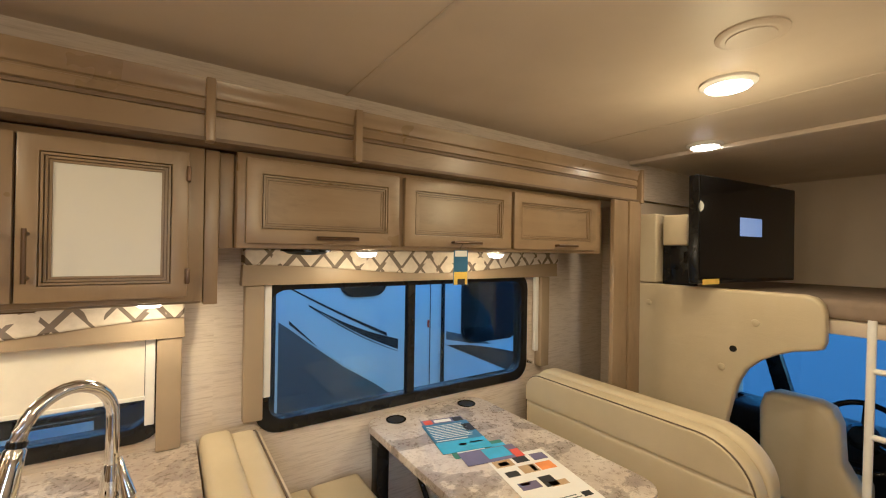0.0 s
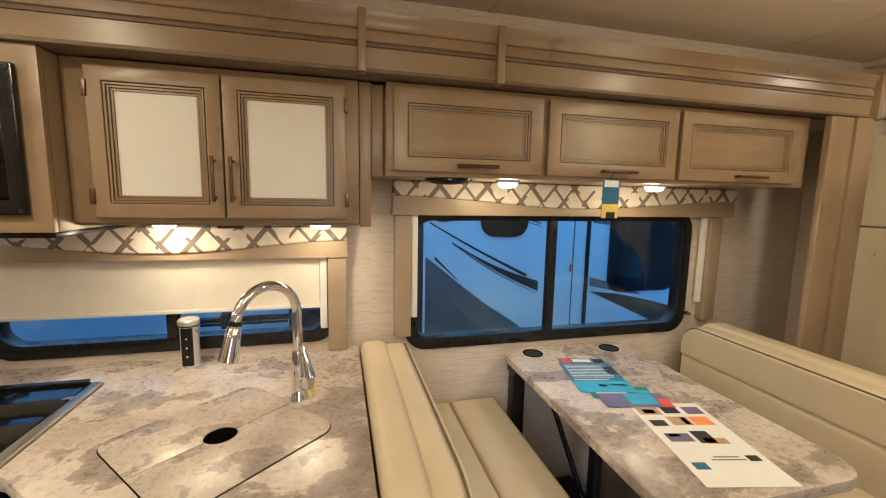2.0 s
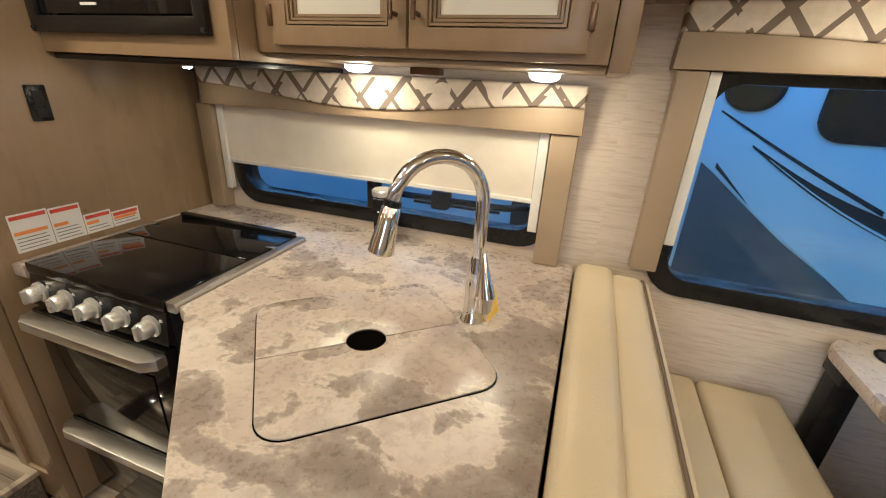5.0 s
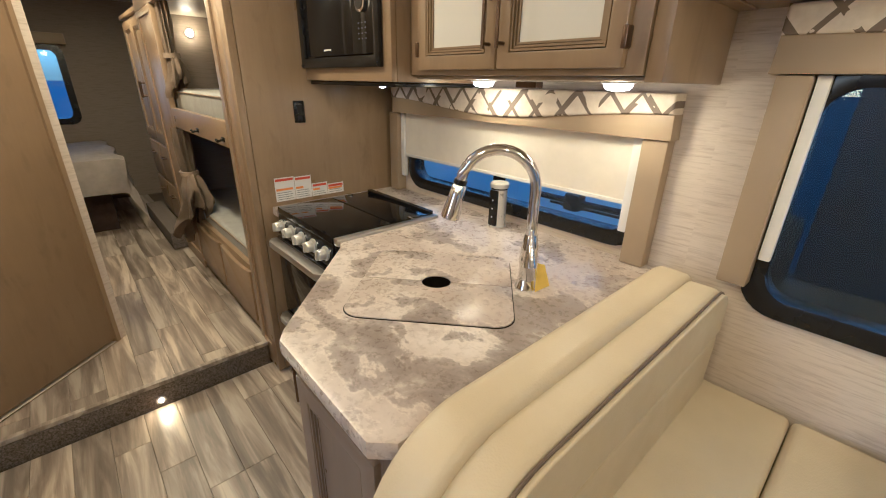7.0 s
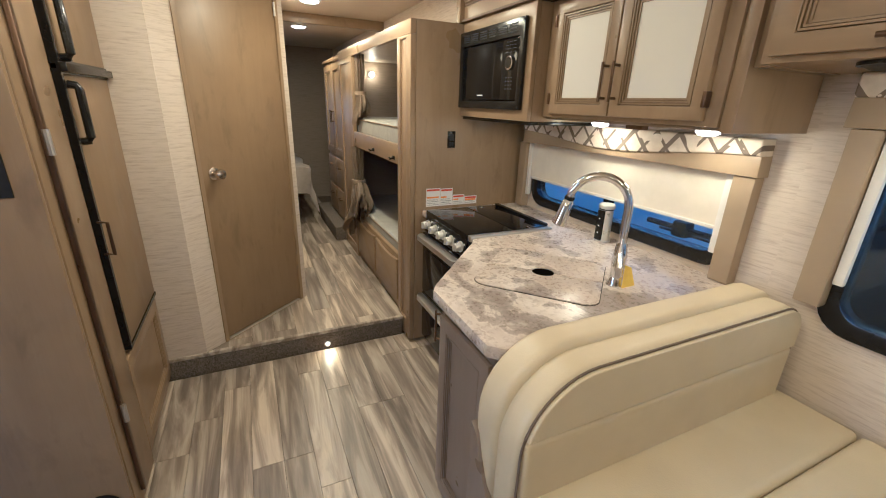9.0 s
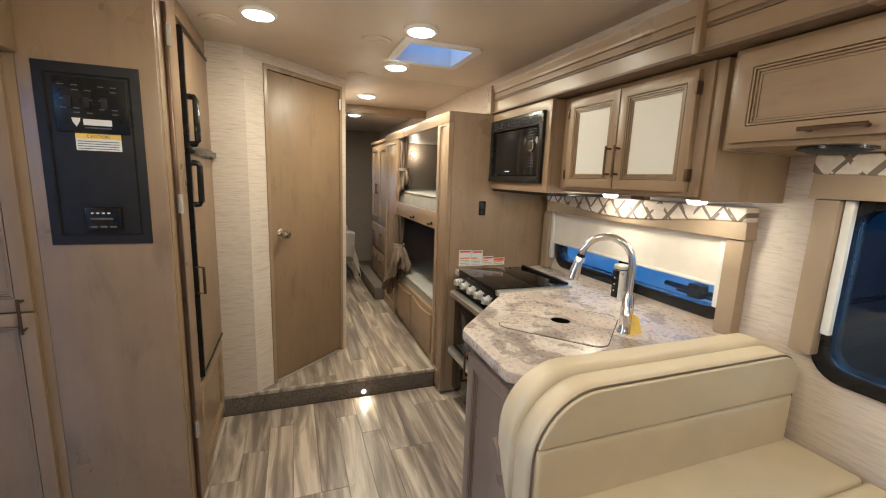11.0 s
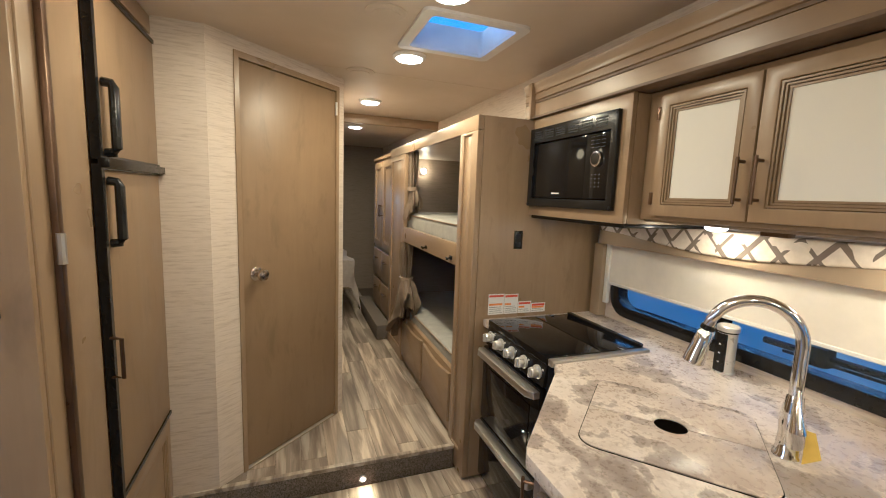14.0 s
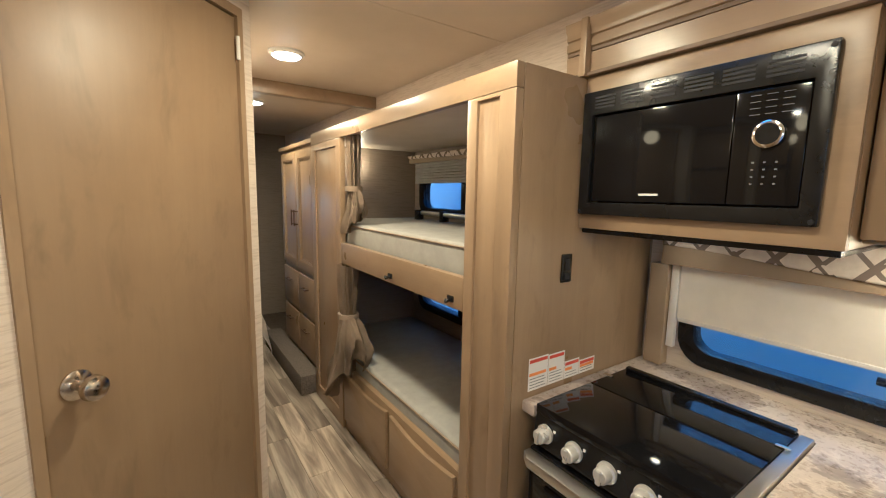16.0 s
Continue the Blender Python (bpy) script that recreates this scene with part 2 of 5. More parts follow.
def glow(name, color, strength):
    m, t, b = nodes_of(name)
    b.inputs["Base Color"].default_value = (0.8, 0.78, 0.72, 1)
    b.inputs["Emission Color"].default_value = (*color, 1)
    b.inputs["Emission Strength"].default_value = strength
    return m


LENS = glow("lit_lens", (1.0, 0.66, 0.34), 26.0)
SCREEN_BLUE = glow("lit_screen_patch", (0.03, 0.24, 0.42), 0.6)


def zigzag():
    """Cream cloth with a printed lattice of broken grey diamonds."""
    m, t, b = nodes_of("zigzag_cloth")
    tc = t.nodes.new("ShaderNodeTexCoord")
    sep = t.nodes.new("ShaderNodeSeparateXYZ")
    t.links.new(tc.outputs["Object"], sep.inputs[0])

    def op(kind, a, c=None):
        n = t.nodes.new("ShaderNodeMath")
        n.operation = kind
        for i, v in enumerate((a, c)):
            if v is None:
                continue
            if isinstance(v, (int, float)):
                n.inputs[i].default_value = v
            else:
                t.links.new(v, n.inputs[i])
        return n.outputs[0]

    def lattice(period, rise, shift, width):
        u = op("ADD", op("MULTIPLY", sep.outputs["X"], 1 / period), shift)
        w = op("MULTIPLY", sep.outputs["Z"], 1 / rise)
        d1 = op("ABSOLUTE", op("SUBTRACT", op("FRACT", op("ADD", u, w)), 0.5))
        d2 = op("ABSOLUTE", op("SUBTRACT", op("FRACT", op("SUBTRACT", u, w)), 0.5))
        return op("LESS_THAN", op("MINIMUM", d1, d2), width)

    one = lattice(0.105, 0.125, 0.0, 0.075)
    two = lattice(0.21, 0.25, 0.3, 0.028)
    gap = noise_tex(t, coords(t, (1, 1, 1)), 13.0, 1.0)
    on = op("MULTIPLY", one, op("GREATER_THAN", gap, 0.44))
    on = op("MAXIMUM", on, two)
    cloth = ramp(t, noise_tex(t, coords(t), 40.0), [(0.3, (0.60, 0.53, 0.41)), (0.7, (0.70, 0.63, 0.50))])
    t.links.new(mix(t, on, cloth, (0.17, 0.135, 0.10)), b.inputs["Base Color"])
    b.inputs["Roughness"].default_value = 0.8
    bump(t, b, noise_tex(t, coords(t), 500.0, 2.0), 0.2, 0.001)
    return m


ZIGZAG = zigzag()

# ---- mesh helpers ----
ORIGIN = {}
I4 = Matrix.Identity(4)


def basis(o, u, v=(0, 0, 1)):
    """Local frame on a face: u across, v up, w outward."""
    u, v = Vector(u).normalized(), Vector(v).normalized()
    w = u.cross(v)
    m = Matrix((u, v, w)).transposed().to_4x4()
    m.translation = Vector(o)
    return m


def xz(x, y, z):
    return basis((x, y, z), (1, 0, 0))


def yz(x, y, z):
    return basis((x, y, z), (0, 1, 0))


def bevelled(bm, edges, off, seg=2):
    if off > 0:
        bmesh.ops.bevel(bm, geom=list(edges), offset=off, segments=seg, profile=0.6, affect="EDGES", clamp_overlap=True)


def box(a, b, bev=0.003, bm=None, seg=2):
    """A box between two corners with eased edges."""
    own = bmesh.new()
    lo = [min(p, q) for p, q in zip(a, b)]
    hi = [max(p, q) for p, q in zip(a, b)]
    bmesh.ops.create_cube(own, size=1)
    for vtx in own.verts:
        vtx.co = Vector([lo[i] + (vtx.co[i] + 0.5) * (hi[i] - lo[i]) for i in range(3)])
    small = min(h - l for h, l in zip(hi, lo))
    bevelled(own, own.edges, min(bev, small * 0.45), seg)
    return join(bm, own)


def join(bm, own):
    if bm is None:
        return own
    tmp = bpy.data.meshes.new("tmp")
    own.to_mesh(tmp)
    own.free()
    bm.from_mesh(tmp)
    bpy.data.meshes.remove(tmp)
    return bm


def prism(pts, w0, w1, bev=0.0, bm=None, seg=2):
    """A polygon in u, v drawn out from w0 to w1."""
    own = bmesh.new()
    lo = [own.verts.new((u, v, w0)) for u, v in pts]
    hi = [own.verts.new((u, v, w1)) for u, v in pts]
    n = len(pts)
    caps = [own.faces.new(lo[::-1]), own.faces.new(hi)]
    for i in range(n):
        own.faces.new((lo[i], lo[(i + 1) % n], hi[(i + 1) % n], hi[i]))
    bmesh.ops.recalc_face_normals(own, faces=own.faces)
    if bev:
        bevelled(own, {e for f in caps for e in f.edges}, bev, seg)
    return join(bm, own)


def ring(outer, inner, w0, w1, bm=None, bev=0.0):
    """A frame between two loops of as many points each."""
    own = bmesh.new()
    n = len(outer)
    vs = [[own.verts.new((u, v, w)) for u, v in loop] for loop in (outer, inner) for w in (w0, w1)]
    o0, o1, i0, i1 = vs
    for k in range(n):
        j = (k + 1) % n
        for a, b in ((o0, o1), (o1, i1), (i1, i0), (i0, o0)):
            own.faces.new((a[k], a[j], b[j], b[k]))
    bmesh.ops.recalc_face_normals(own, faces=own.faces)
    if bev:
        bevelled(own, [e for e in own.edges if e.calc_length() > bev * 3 and e.is_manifold and e.calc_face_angle(0) > 0.9], bev, 2)
    return join(bm, own)


def rect(u0, v0, u1, v1):
    return [(u0, v0), (u1, v0), (u1, v1), (u0, v1)]


def rrect(u0, v0, u1, v1, r, n=6):
    pts = []
    for cx, cy, a0 in ((u1 - r, v0 + r, -90), (u1 - r, v1 - r, 0), (u0 + r, v1 - r, 90), (u0 + r, v0 + r, 180)):
        for k in range(n + 1):
            a = radians(a0 + 90 * k / n)
            pts.append((cx + r * math.cos(a), cy + r * math.sin(a)))
    return pts


def lathe(profile, c=(0, 0, 0), axis="z", seg=28, bm=None):
    """Turn a profile of radius and height about an axis."""
    own = bmesh.new()
    loops = []
    for r, h in profile:
        loop = []
        for k in range(seg):
            a = 2 * math.pi * k / seg
            p = (r * math.cos(a), r * math.sin(a), h)
            p = {"z": p, "x": (p[2], p[0], p[1]), "y": (p[0], -p[2], p[1])}[axis]
            loop.append(own.verts.new(Vector(p) + Vector(c)))
        loops.append(loop)
    for a, b in zip(loops, loops[1:]):
        for k in range(seg):
            own.faces.new((a[k], a[(k + 1) % seg], b[(k + 1) % seg], b[k]))
    own.faces.new(loops[0][::-1])
    own.faces.new(loops[-1])
    bmesh.ops.recalc_face_normals(own, faces=own.faces)
    return join(bm, own)


def tube(path, r, seg=12, bm=None, flat=1.0):
    """A round rod along a path; r is one radius or one a point."""
    own = bmesh.new()
    pts = [Vector(p) for p in path]
    rs = r if isinstance(r, (list, tuple)) else [r] * len(pts)
    ref = Vector((0.13, 0.31, 0.94))
    loops = []
    for i, p in enumerate(pts):
        d = (pts[min(i + 1, len(pts) - 1)] - pts[max(i - 1, 0)]).normalized()
        s = d.cross(ref)
        s = s.normalized() if s.length > 0.05 else d.cross(Vector((1, 0, 0))).normalized()
        q = d.cross(s).normalized()
        loops.append([own.verts.new(p + s * rs[i] * math.cos(2 * math.pi * k / seg) + q * rs[i] * flat * math.sin(2 * math.pi * k / seg)) for k in range(seg)])
    for a, b in zip(loops, loops[1:]):
        for k in range(seg):
            own.faces.new((a[k], a[(k + 1) % seg], b[(k + 1) % seg], b[k]))
    own.faces.new(loops[0][::-1])
    own.faces.new(loops[-1])
    bmesh.ops.recalc_face_normals(own, faces=own.faces)
    return join(bm, own)


def arc(c, r, a0, a1, n, plane="xz"):
    out = []
    for k in range(n + 1):
        a = radians(a0 + (a1 - a0) * k / n)
        u, v = r * math.cos(a), r * math.sin(a)
        out.append({"xz": (c[0] + u, c[1], c[2] + v), "xy": (c[0] + u, c[1] + v, c[2]), "yz": (c[0], c[1] + u, c[2] + v)}[plane])
    return out


def mesh_of(name, bm, material, smooth=True):
    me = bpy.data.meshes.new(name)
    bm.to_mesh(me)
    bm.free()
    me.materials.append(material)
    if smooth:
        for p in me.polygons:
            p.use_smooth = True
        me.set_sharp_from_angle(angle=radians(40))
    return me


def thing(name, at, label, category, group="", kind=""):
    ob = new(name)
    ob.empty_display_size = 0.05
    ob.location = at
    ORIGIN[ob.name] = Vector(at)
    return tagged(ob, label, category, group, kind)


def part(name, bm, material, parent, label="", m=I4):
    """One mesh under a thing or a part, built in world places."""
    o = ORIGIN[parent.name]
    bm.transform(Matrix.Translation(-o) @ m)
    ob = new(name, mesh_of(name, bm, material))
    ob.parent = parent
    ORIGIN[ob.name] = o
    return tagged(ob, label)


def solo(name, bm, material, label, category, group="", kind="", m=I4):
    """A thing that is one mesh, with its origin at the middle of its base."""
    bm.transform(m)
    lo = Vector([min(v.co[i] for v in bm.verts) for i in range(3)])
    hi = Vector([max(v.co[i] for v in bm.verts) for i in range(3)])
    at = Vector(((lo.x + hi.x) / 2, (lo.y + hi.y) / 2, lo.z))
    bm.transform(Matrix.Translation(-at))
    ob = new(name, mesh_of(name, bm, material))
    ob.location = at
    ORIGIN[ob.name] = at
    return tagged(ob, label, category, group, kind)


def structure(name, bm, material, label, category="", m=I4):
    return solo(name, bm, material, label, category or name.split("_")[0], kind="structure", m=m)


def bar_handle(parent, m, length, upright=True, off=0.028, r=0.005, material=None):
    """A slim bar handle on two feet, at the local middle of m."""
    h = length / 2
    bm = tube([(0, -h, off), (0, h, off)], r, 10)
    for s in (-1, 1):
        tube([(0, s * (h - 0.012), 0), (0, s * (h - 0.012), off)], r * 0.95, 8, bm)
    if not upright:
        bm.transform(Matrix.Rotation(radians(90), 4, "Z"))
    return part("handle", bm, material or BRONZE, parent, "slim dark bronze bar handle", m)


def shaker(parent, m, w, h, t=0.02, rail=0.046, panel=None, frame_mat=None, panel_mat=None, name="door", label=""):
    """A framed cabinet door with a stepped moulding round its panel; local u, v from its lower corner."""
    fm, pm = frame_mat or WOOD_Z, panel_mat or WOOD_Z
    fr = ring(rect(0, 0, w, h), rect(rail, rail, w - rail, h - rail), 0, t, bev=0.004)
    door = part(name, fr, fm, parent, label, m)
    s = rail
    part("glaze", ring(rect(s - 0.001, s - 0.001, w - s + 0.001, h - s + 0.001), rect(s + 0.023, s + 0.023, w - s - 0.023, h - s - 0.023), 0, t * 0.42), LINE, door, "dark glaze in the moulding", m)
    mould = None
    for k in range(3):
        a = s + 0.0025 + 0.0075 * k
        b = a + 0.0052
        mould = ring(rect(a, a, w - a, h - a), rect(b, b, w - b, h - b), 0, t - 0.002 - 0.004 * k, mould)
    part("moulding", mould, fm, door, "stepped moulding", m)
    a = s + 0.003
    part("panel", box((a, a, 0.0), (w - a, h - a, t * 0.35), 0.0), pm, door, panel or "", m)
    return door

# ---- structure ----
SY = 2.42      # slide-out back wall
FY = 1.933     # slide-out fascia
BY = 1.655     # bunk front
ENTRY = -0.45  # door-side wall

# rear floor is one step up
floor_low = structure("floor_low", box((0.0, ENTRY, -0.05), (5.4, SY, -0.006), 0), JOINT, "lower living floor of grey-brown vinyl planks", "floor")
floor_high = structure("floor_high", box((-4.0, ENTRY, -0.05), (-0.02, SY, 0.124), 0), JOINT, "raised rear floor of grey-brown vinyl planks", "floor")
structure("step_nosing", box((-0.02, 0.29, 0.112), (0.004, 1.655, 0.1335), 0.003), PLANK, "vinyl nosing along the top of the step", "step")
structure("step_riser", box((-0.02, 0.27, 0.0), (0.0, 1.652, 0.1115), 0.004), CARPET, "speckled grey carpet face of the floor step", "step")

# ceiling with the roof vent's opening
VX0, VX1, VY0, VY1 = 0.14, 0.495, 1.285, 1.65
bm = None
for a, b in (((-4.0, ENTRY), (VX0, SY)), ((VX1, ENTRY), (5.5, SY)), ((VX0, ENTRY), (VX1, VY0)), ((VX0, VY1), (VX1, SY))):
    bm = box((*a, CEIL), (*b, CEIL + 0.04), 0, bm)
for sx in (1.985, 3.2, -0.35):
    box((sx - 0.008, ENTRY, CEIL - 0.002), (sx + 0.008, 2.035, CEIL), 0.0008, bm)
box((3.70, ENTRY, CEIL - 0.022), (3.76, 2.035, CEIL), 0.006, bm)
structure("ceiling", bm, CEILING, "smooth beige vinyl ceiling with thin seams")

structure("wall_entry", ring(rect(-4.0, -0.05, 5.4, CEIL), rect(1.25, 0.02, 1.65, 1.90), 0.0, 0.06), PAPER, "linen-patterned cream wall with the open entry doorway", "wall", basis((0, ENTRY - 0.06, 0), (-1, 0, 0)) @ Matrix.Scale(-1, 4, (1, 0, 0)))
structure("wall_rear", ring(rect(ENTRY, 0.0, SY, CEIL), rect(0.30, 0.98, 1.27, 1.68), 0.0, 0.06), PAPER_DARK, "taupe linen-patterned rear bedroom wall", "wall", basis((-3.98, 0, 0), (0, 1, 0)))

# slide-out back wall: pieces round the two windows and the bunk windows
W1 = (0.285, 0.945, 1.455, 1.36)
W2 = (1.79, 0.875, 3.245, 1.46)
B1 = (-1.60, 1.40, -0.62, 1.66)
B2 = (-1.60, 0.70, -0.62, 0.98)
for nm, o, i in (("wall_kitchen", (0.13, 0.0, 1.62, CEIL), W1), ("wall_dinette", (1.62, 0.0, 4.05, CEIL), W2)):
    structure(nm, ring(rect(*o), rect(*i), 0.0, 0.05), PAPER, "linen-patterned cream wall with a window opening", "wall", xz(0, SY + 0.05, 0))
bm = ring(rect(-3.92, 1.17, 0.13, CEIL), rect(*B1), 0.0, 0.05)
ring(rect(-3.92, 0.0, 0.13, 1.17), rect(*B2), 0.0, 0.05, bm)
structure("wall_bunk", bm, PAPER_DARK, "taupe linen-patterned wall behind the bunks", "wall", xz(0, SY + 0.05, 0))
structure("wall_slide_end", box((4.01, 2.105, 0.0), (4.05, SY, CEIL), 0), PAPER, "end wall of the slide-out", "wall")
# wall strip over the fascia
structure("wall_above_fascia", box((-3.92, 2.035, 1.93), (5.4, 2.06, CEIL), 0), PAPER, "strip of linen-patterned wall above the fascia", "wall")
structure("slide_ceiling", box((0.1, 2.06, 1.925), (4.05, SY, 1.95), 0), CEILING, "low ceiling inside the slide-out", "ceiling")
structure("wall_cab_side", ring(rect(3.72, 0.0, 5.4, CEIL), rect(3.92, 0.42, 5.20, 1.20), 0.0, 0.04), CEILING, "beige trimmed cab side wall with the driver's window", "wall", xz(0, 2.10, 0))

# bathroom front: narrow wall, slanted wall with the door, corridor wall
DIR = Vector((-0.412, 0.458, 0)).normalized()
C1 = Vector((-0.004, 0.4965, 0))
structure("wall_bath_front", box((-0.05, 0.27, 0.131), (-0.002, 0.500, CEIL), 0.002), PAPER, "narrow cream linen-patterned wall beside the refrigerator", "wall")
LEN = 0.82
DM = basis(C1, DIR)
u_a, u_b = 0.146, 0.757
structure("wall_bath_slant", ring(rect(0.0, 0.131, LEN, CEIL), rect(u_a - 0.012, 0.132, u_b + 0.012, 2.083), -0.05, 0.0), PAPER, "slanted cream linen-patterned wall round the bathroom door", "wall", DM)
C2 = C1 + DIR * LEN
structure("wall_corridor", box((-1.62, C2.y - 0.05, 0.131), (C2.x, C2.y, CEIL), 0.002), PAPER, "cream linen-patterned corridor wall", "wall")

door = thing("door_1", (C1.x - 0.3, C1.y + 0.3, 0.13), "closed plain maple bathroom door with a satin nickel knob", "door", kind="structure")
part("leaf", box((u_a, 0.145, -0.03), (u_b, 2.058, -0.006), 0.003), WOOD_DOOR, door, "", DM)
part("door_frame", ring([(u_a - 0.02, 0.131), (u_b + 0.02, 0.131), (u_b + 0.02, 2.088), (u_a - 0.02, 2.088)], [(u_a + 0.002, 0.131), (u_b - 0.002, 0.131), (u_b - 0.002, 2.061), (u_a + 0.002, 2.061)], -0.045, 0.006), WOOD_Z, door, "thin brown edge trim", DM)
kb = DM @ Matrix.Translation((u_a + 0.075, 1.10, -0.006))
knob = lathe([(0.033, 0.0), (0.033, 0.004), (0.024, 0.010), (0.012, 0.014), (0.012, 0.03), (0.022, 0.036), (0.028, 0.048), (0.026, 0.06), (0.014, 0.066)], (0, 0, 0), "z", 24)
part("knob", knob, NICKEL, door, "round satin nickel door knob", kb)
hg = tube([(u_b - 0.004, 1.93, 0.006), (u_b - 0.004, 2.0, 0.006)], 0.006, 8)
part("hinge", hg, WHITE, door, "pale hinge barrel", DM)
structure("wall_end_corridor", box((-1.66, ENTRY, 0.131), (-1.62, C2.y, CEIL), 0), PAPER_DARK, "taupe bedroom side of the bathroom wall", "wall")
structure("ceiling_beam", box((-1.62, C2.y, 2.072), (-1.56, 2.035, CEIL - 0.001), 0.004), WOOD_X, "maple beam across the corridor ceiling", "beam")

# fascia round the slide-out
def fascia_profile():
    return [(-0.066, 1.908), (0.016, 1.906), (0.018, 1.966), (0.012, 1.969), (0.012, 1.980), (0.021, 1.984), (0.021, 2.007), (0.016, 2.009), (0.016, 2.014), (0.023, 2.017), (0.023, 2.034), (0.030, 2.044), (0.034, 2.064), (-0.066, 2.068)]

bm = prism([(-d, z) for d, z in fascia_profile()], 0.05, 3.65)
fas = thing("slide_fascia", (1.9, FY, 1.915), "maple fascia with a grooved crown over the slide-out", "trim", kind="structure")
part("board", bm, WOOD_X, fas, "", Matrix(((0, 0, 1, 0), (1, 0, 0, FY + 0.034), (0, 1, 0, 0), (0, 0, 0, 1))))
part("groove", box((0.05, FY + 0.017, 1.9695), (3.65, FY + 0.0235, 1.9795), 0), LINE, fas, "dark line in the fascia")
for dx in (0.127, 1.562, 1.99):
    part("divider", box((dx - 0.012, FY - 0.008, 1.893), (dx + 0.012, FY + 0.036, 2.066), 0.004), WOOD_Z, fas)
part("lip", box((0.05, FY + 0.004, 1.8945), (3.65, FY + 0.10, 1.9055), 0.002), LINE, fas, "dark seal under the fascia")
part("post", box((3.43, FY + 0.010, 0.02), (3.555, FY + 0.036, 1.893), 0.004), WOOD_Z, fas)
part("post", box((3.558, FY, 0.02), (3.665, FY + 0.036, 1.893), 0.006), WOOD_Z, fas)
part("cap", box((3.645, FY - 0.012, 1.885), (3.672, FY + 0.10, 2.072), 0.004), WOOD_Z, fas)

# ---- windows ----
def window(name, w, mullions, label, y=SY, glazing=None):
    x0, z0, x1, z1 = w
    t = thing(name, ((x0 + x1) / 2, y, z0), label, "window", kind="structure")
    m = xz(0, y, 0)
    part("window_frame", ring(rrect(x0 - 0.025, z0 - 0.025, x1 + 0.025, z1 + 0.025, 0.10), rrect(x0 + 0.028, z0 + 0.028, x1 - 0.028, z1 - 0.028, 0.065), -0.055, 0.012, bev=0.004), BLACK, t, "rounded black frame", m)
    for mx in mullions:
        part("mullion", box((mx - 0.020, z0 + 0.02, -0.03), (mx + 0.020, z1 - 0.02, 0.008), 0.003), BLACK, t, "", m)
    edges = [x0] + list(mullions) + [x1]
    for a, b in zip(edges, edges[1:]):
        g = part("pane", box((a + 0.021, z0 + 0.022, -0.006), (b - 0.021, z1 - 0.022, -0.002), 0), glazing or GLASS, t, "", m)
        g.visible_shadow = False
    return t

window("window_1", W1, [0.86], "wide black-framed kitchen window half covered by its shade")
window("window_2", W2, [2.475], "large black-framed dinette window with sliding panes")
window("window_3", B1, [-1.1], "small black-framed upper bunk window", glazing=TINTED)
window("window_4", B2, [-1.1], "small black-framed lower bunk window", glazing=TINTED)
wr = thing("window_5", (-3.92, 0.8, 0.98), "black-framed rear bedroom window", "window", kind="structure")
m = basis((-3.92, 0, 0), (0, 1, 0))
part("window_frame", ring(rrect(0.27, 0.95, 1.30, 1.71, 0.09), rrect(0.33, 1.01, 1.24, 1.65, 0.06), -0.055, 0.012), BLACK, wr, "", m)
g = part("pane", box((0.32, 1.0, -0.03), (1.25, 1.66, -0.026), 0), TINTED, wr, "", m)
g.visible_shadow = False


def valance(name, x0, x1, z0, z1, label, y=2.352, wave=0.045, deep=None, trims=(), tracks=()):
    t = thing(name, ((x0 + x1) / 2, SY, z0), label, "valance")
    yb = deep or SY
    n = 28
    curve = []
    for k in range(n + 1):
        f = k / n
        curve.append((x0 + (x1 - x0) * f, z0 + (z1 - z0) * 0.56 - wave * (0.5 - 0.5 * math.cos(2 * math.pi * f))))
    m = xz(0, yb, 0)
    d = yb - y
    part("board", prism([(x0 - 0.004, z0), (x1 + 0.004, z0)] + curve[::-1], 0.0, d - 0.004, 0.002), TAN, t, "tan lower board with a wavy top edge", m)
    part("cloth", prism(curve + [(x1, z1), (x0, z1)], 0.0, d + 0.008, 0.01, None, 3), ZIGZAG, t, "cream padded cloth with a grey zigzag print", m)
    for a, b, c, e in trims:
        part("side_trim", box((a, 2.366, c), (b, SY - 0.001, e), 0.006), TAN, t, "tan upright trim")
    for a, b, c, e in tracks:
        part("shade_track", box((a, 2.385, c), (b, SY - 0.013, e), 0.003), WHITE, t, "pale shade track")
    return t

valance("window_valance", 0.205, 1.522, 1.285, 1.41, "padded zigzag cloth valance over the kitchen window", trims=((0.158, 0.226, 0.892, 1.283), (1.444, 1.518, 0.892, 1.283)), tracks=((0.230, 0.256, 0.97, 1.283), (1.412, 1.440, 0.985, 1.283)))
valance("window_valance", 1.708, 3.466, 1.458, 1.60, "padded zigzag cloth valance over the dinette window", trims=((1.718, 1.788, 0.93, 1.456), (3.345, 3.415, 0.915, 1.456)), tracks=((1.792, 1.818, 1.01, 1.456), (3.314, 3.341, 1.01, 1.456)))
valance("window_valance", -1.72, -0.45, 1.745, 1.80, "padded zigzag cloth valance in the upper bunk", 2.36, 0.01)
solo("window_valance", box((-3.915, 0.2, 1.70), (-3.84, 1.34, 1.80), 0.008), TAN, "tan valance over the bedroom window", "valance")

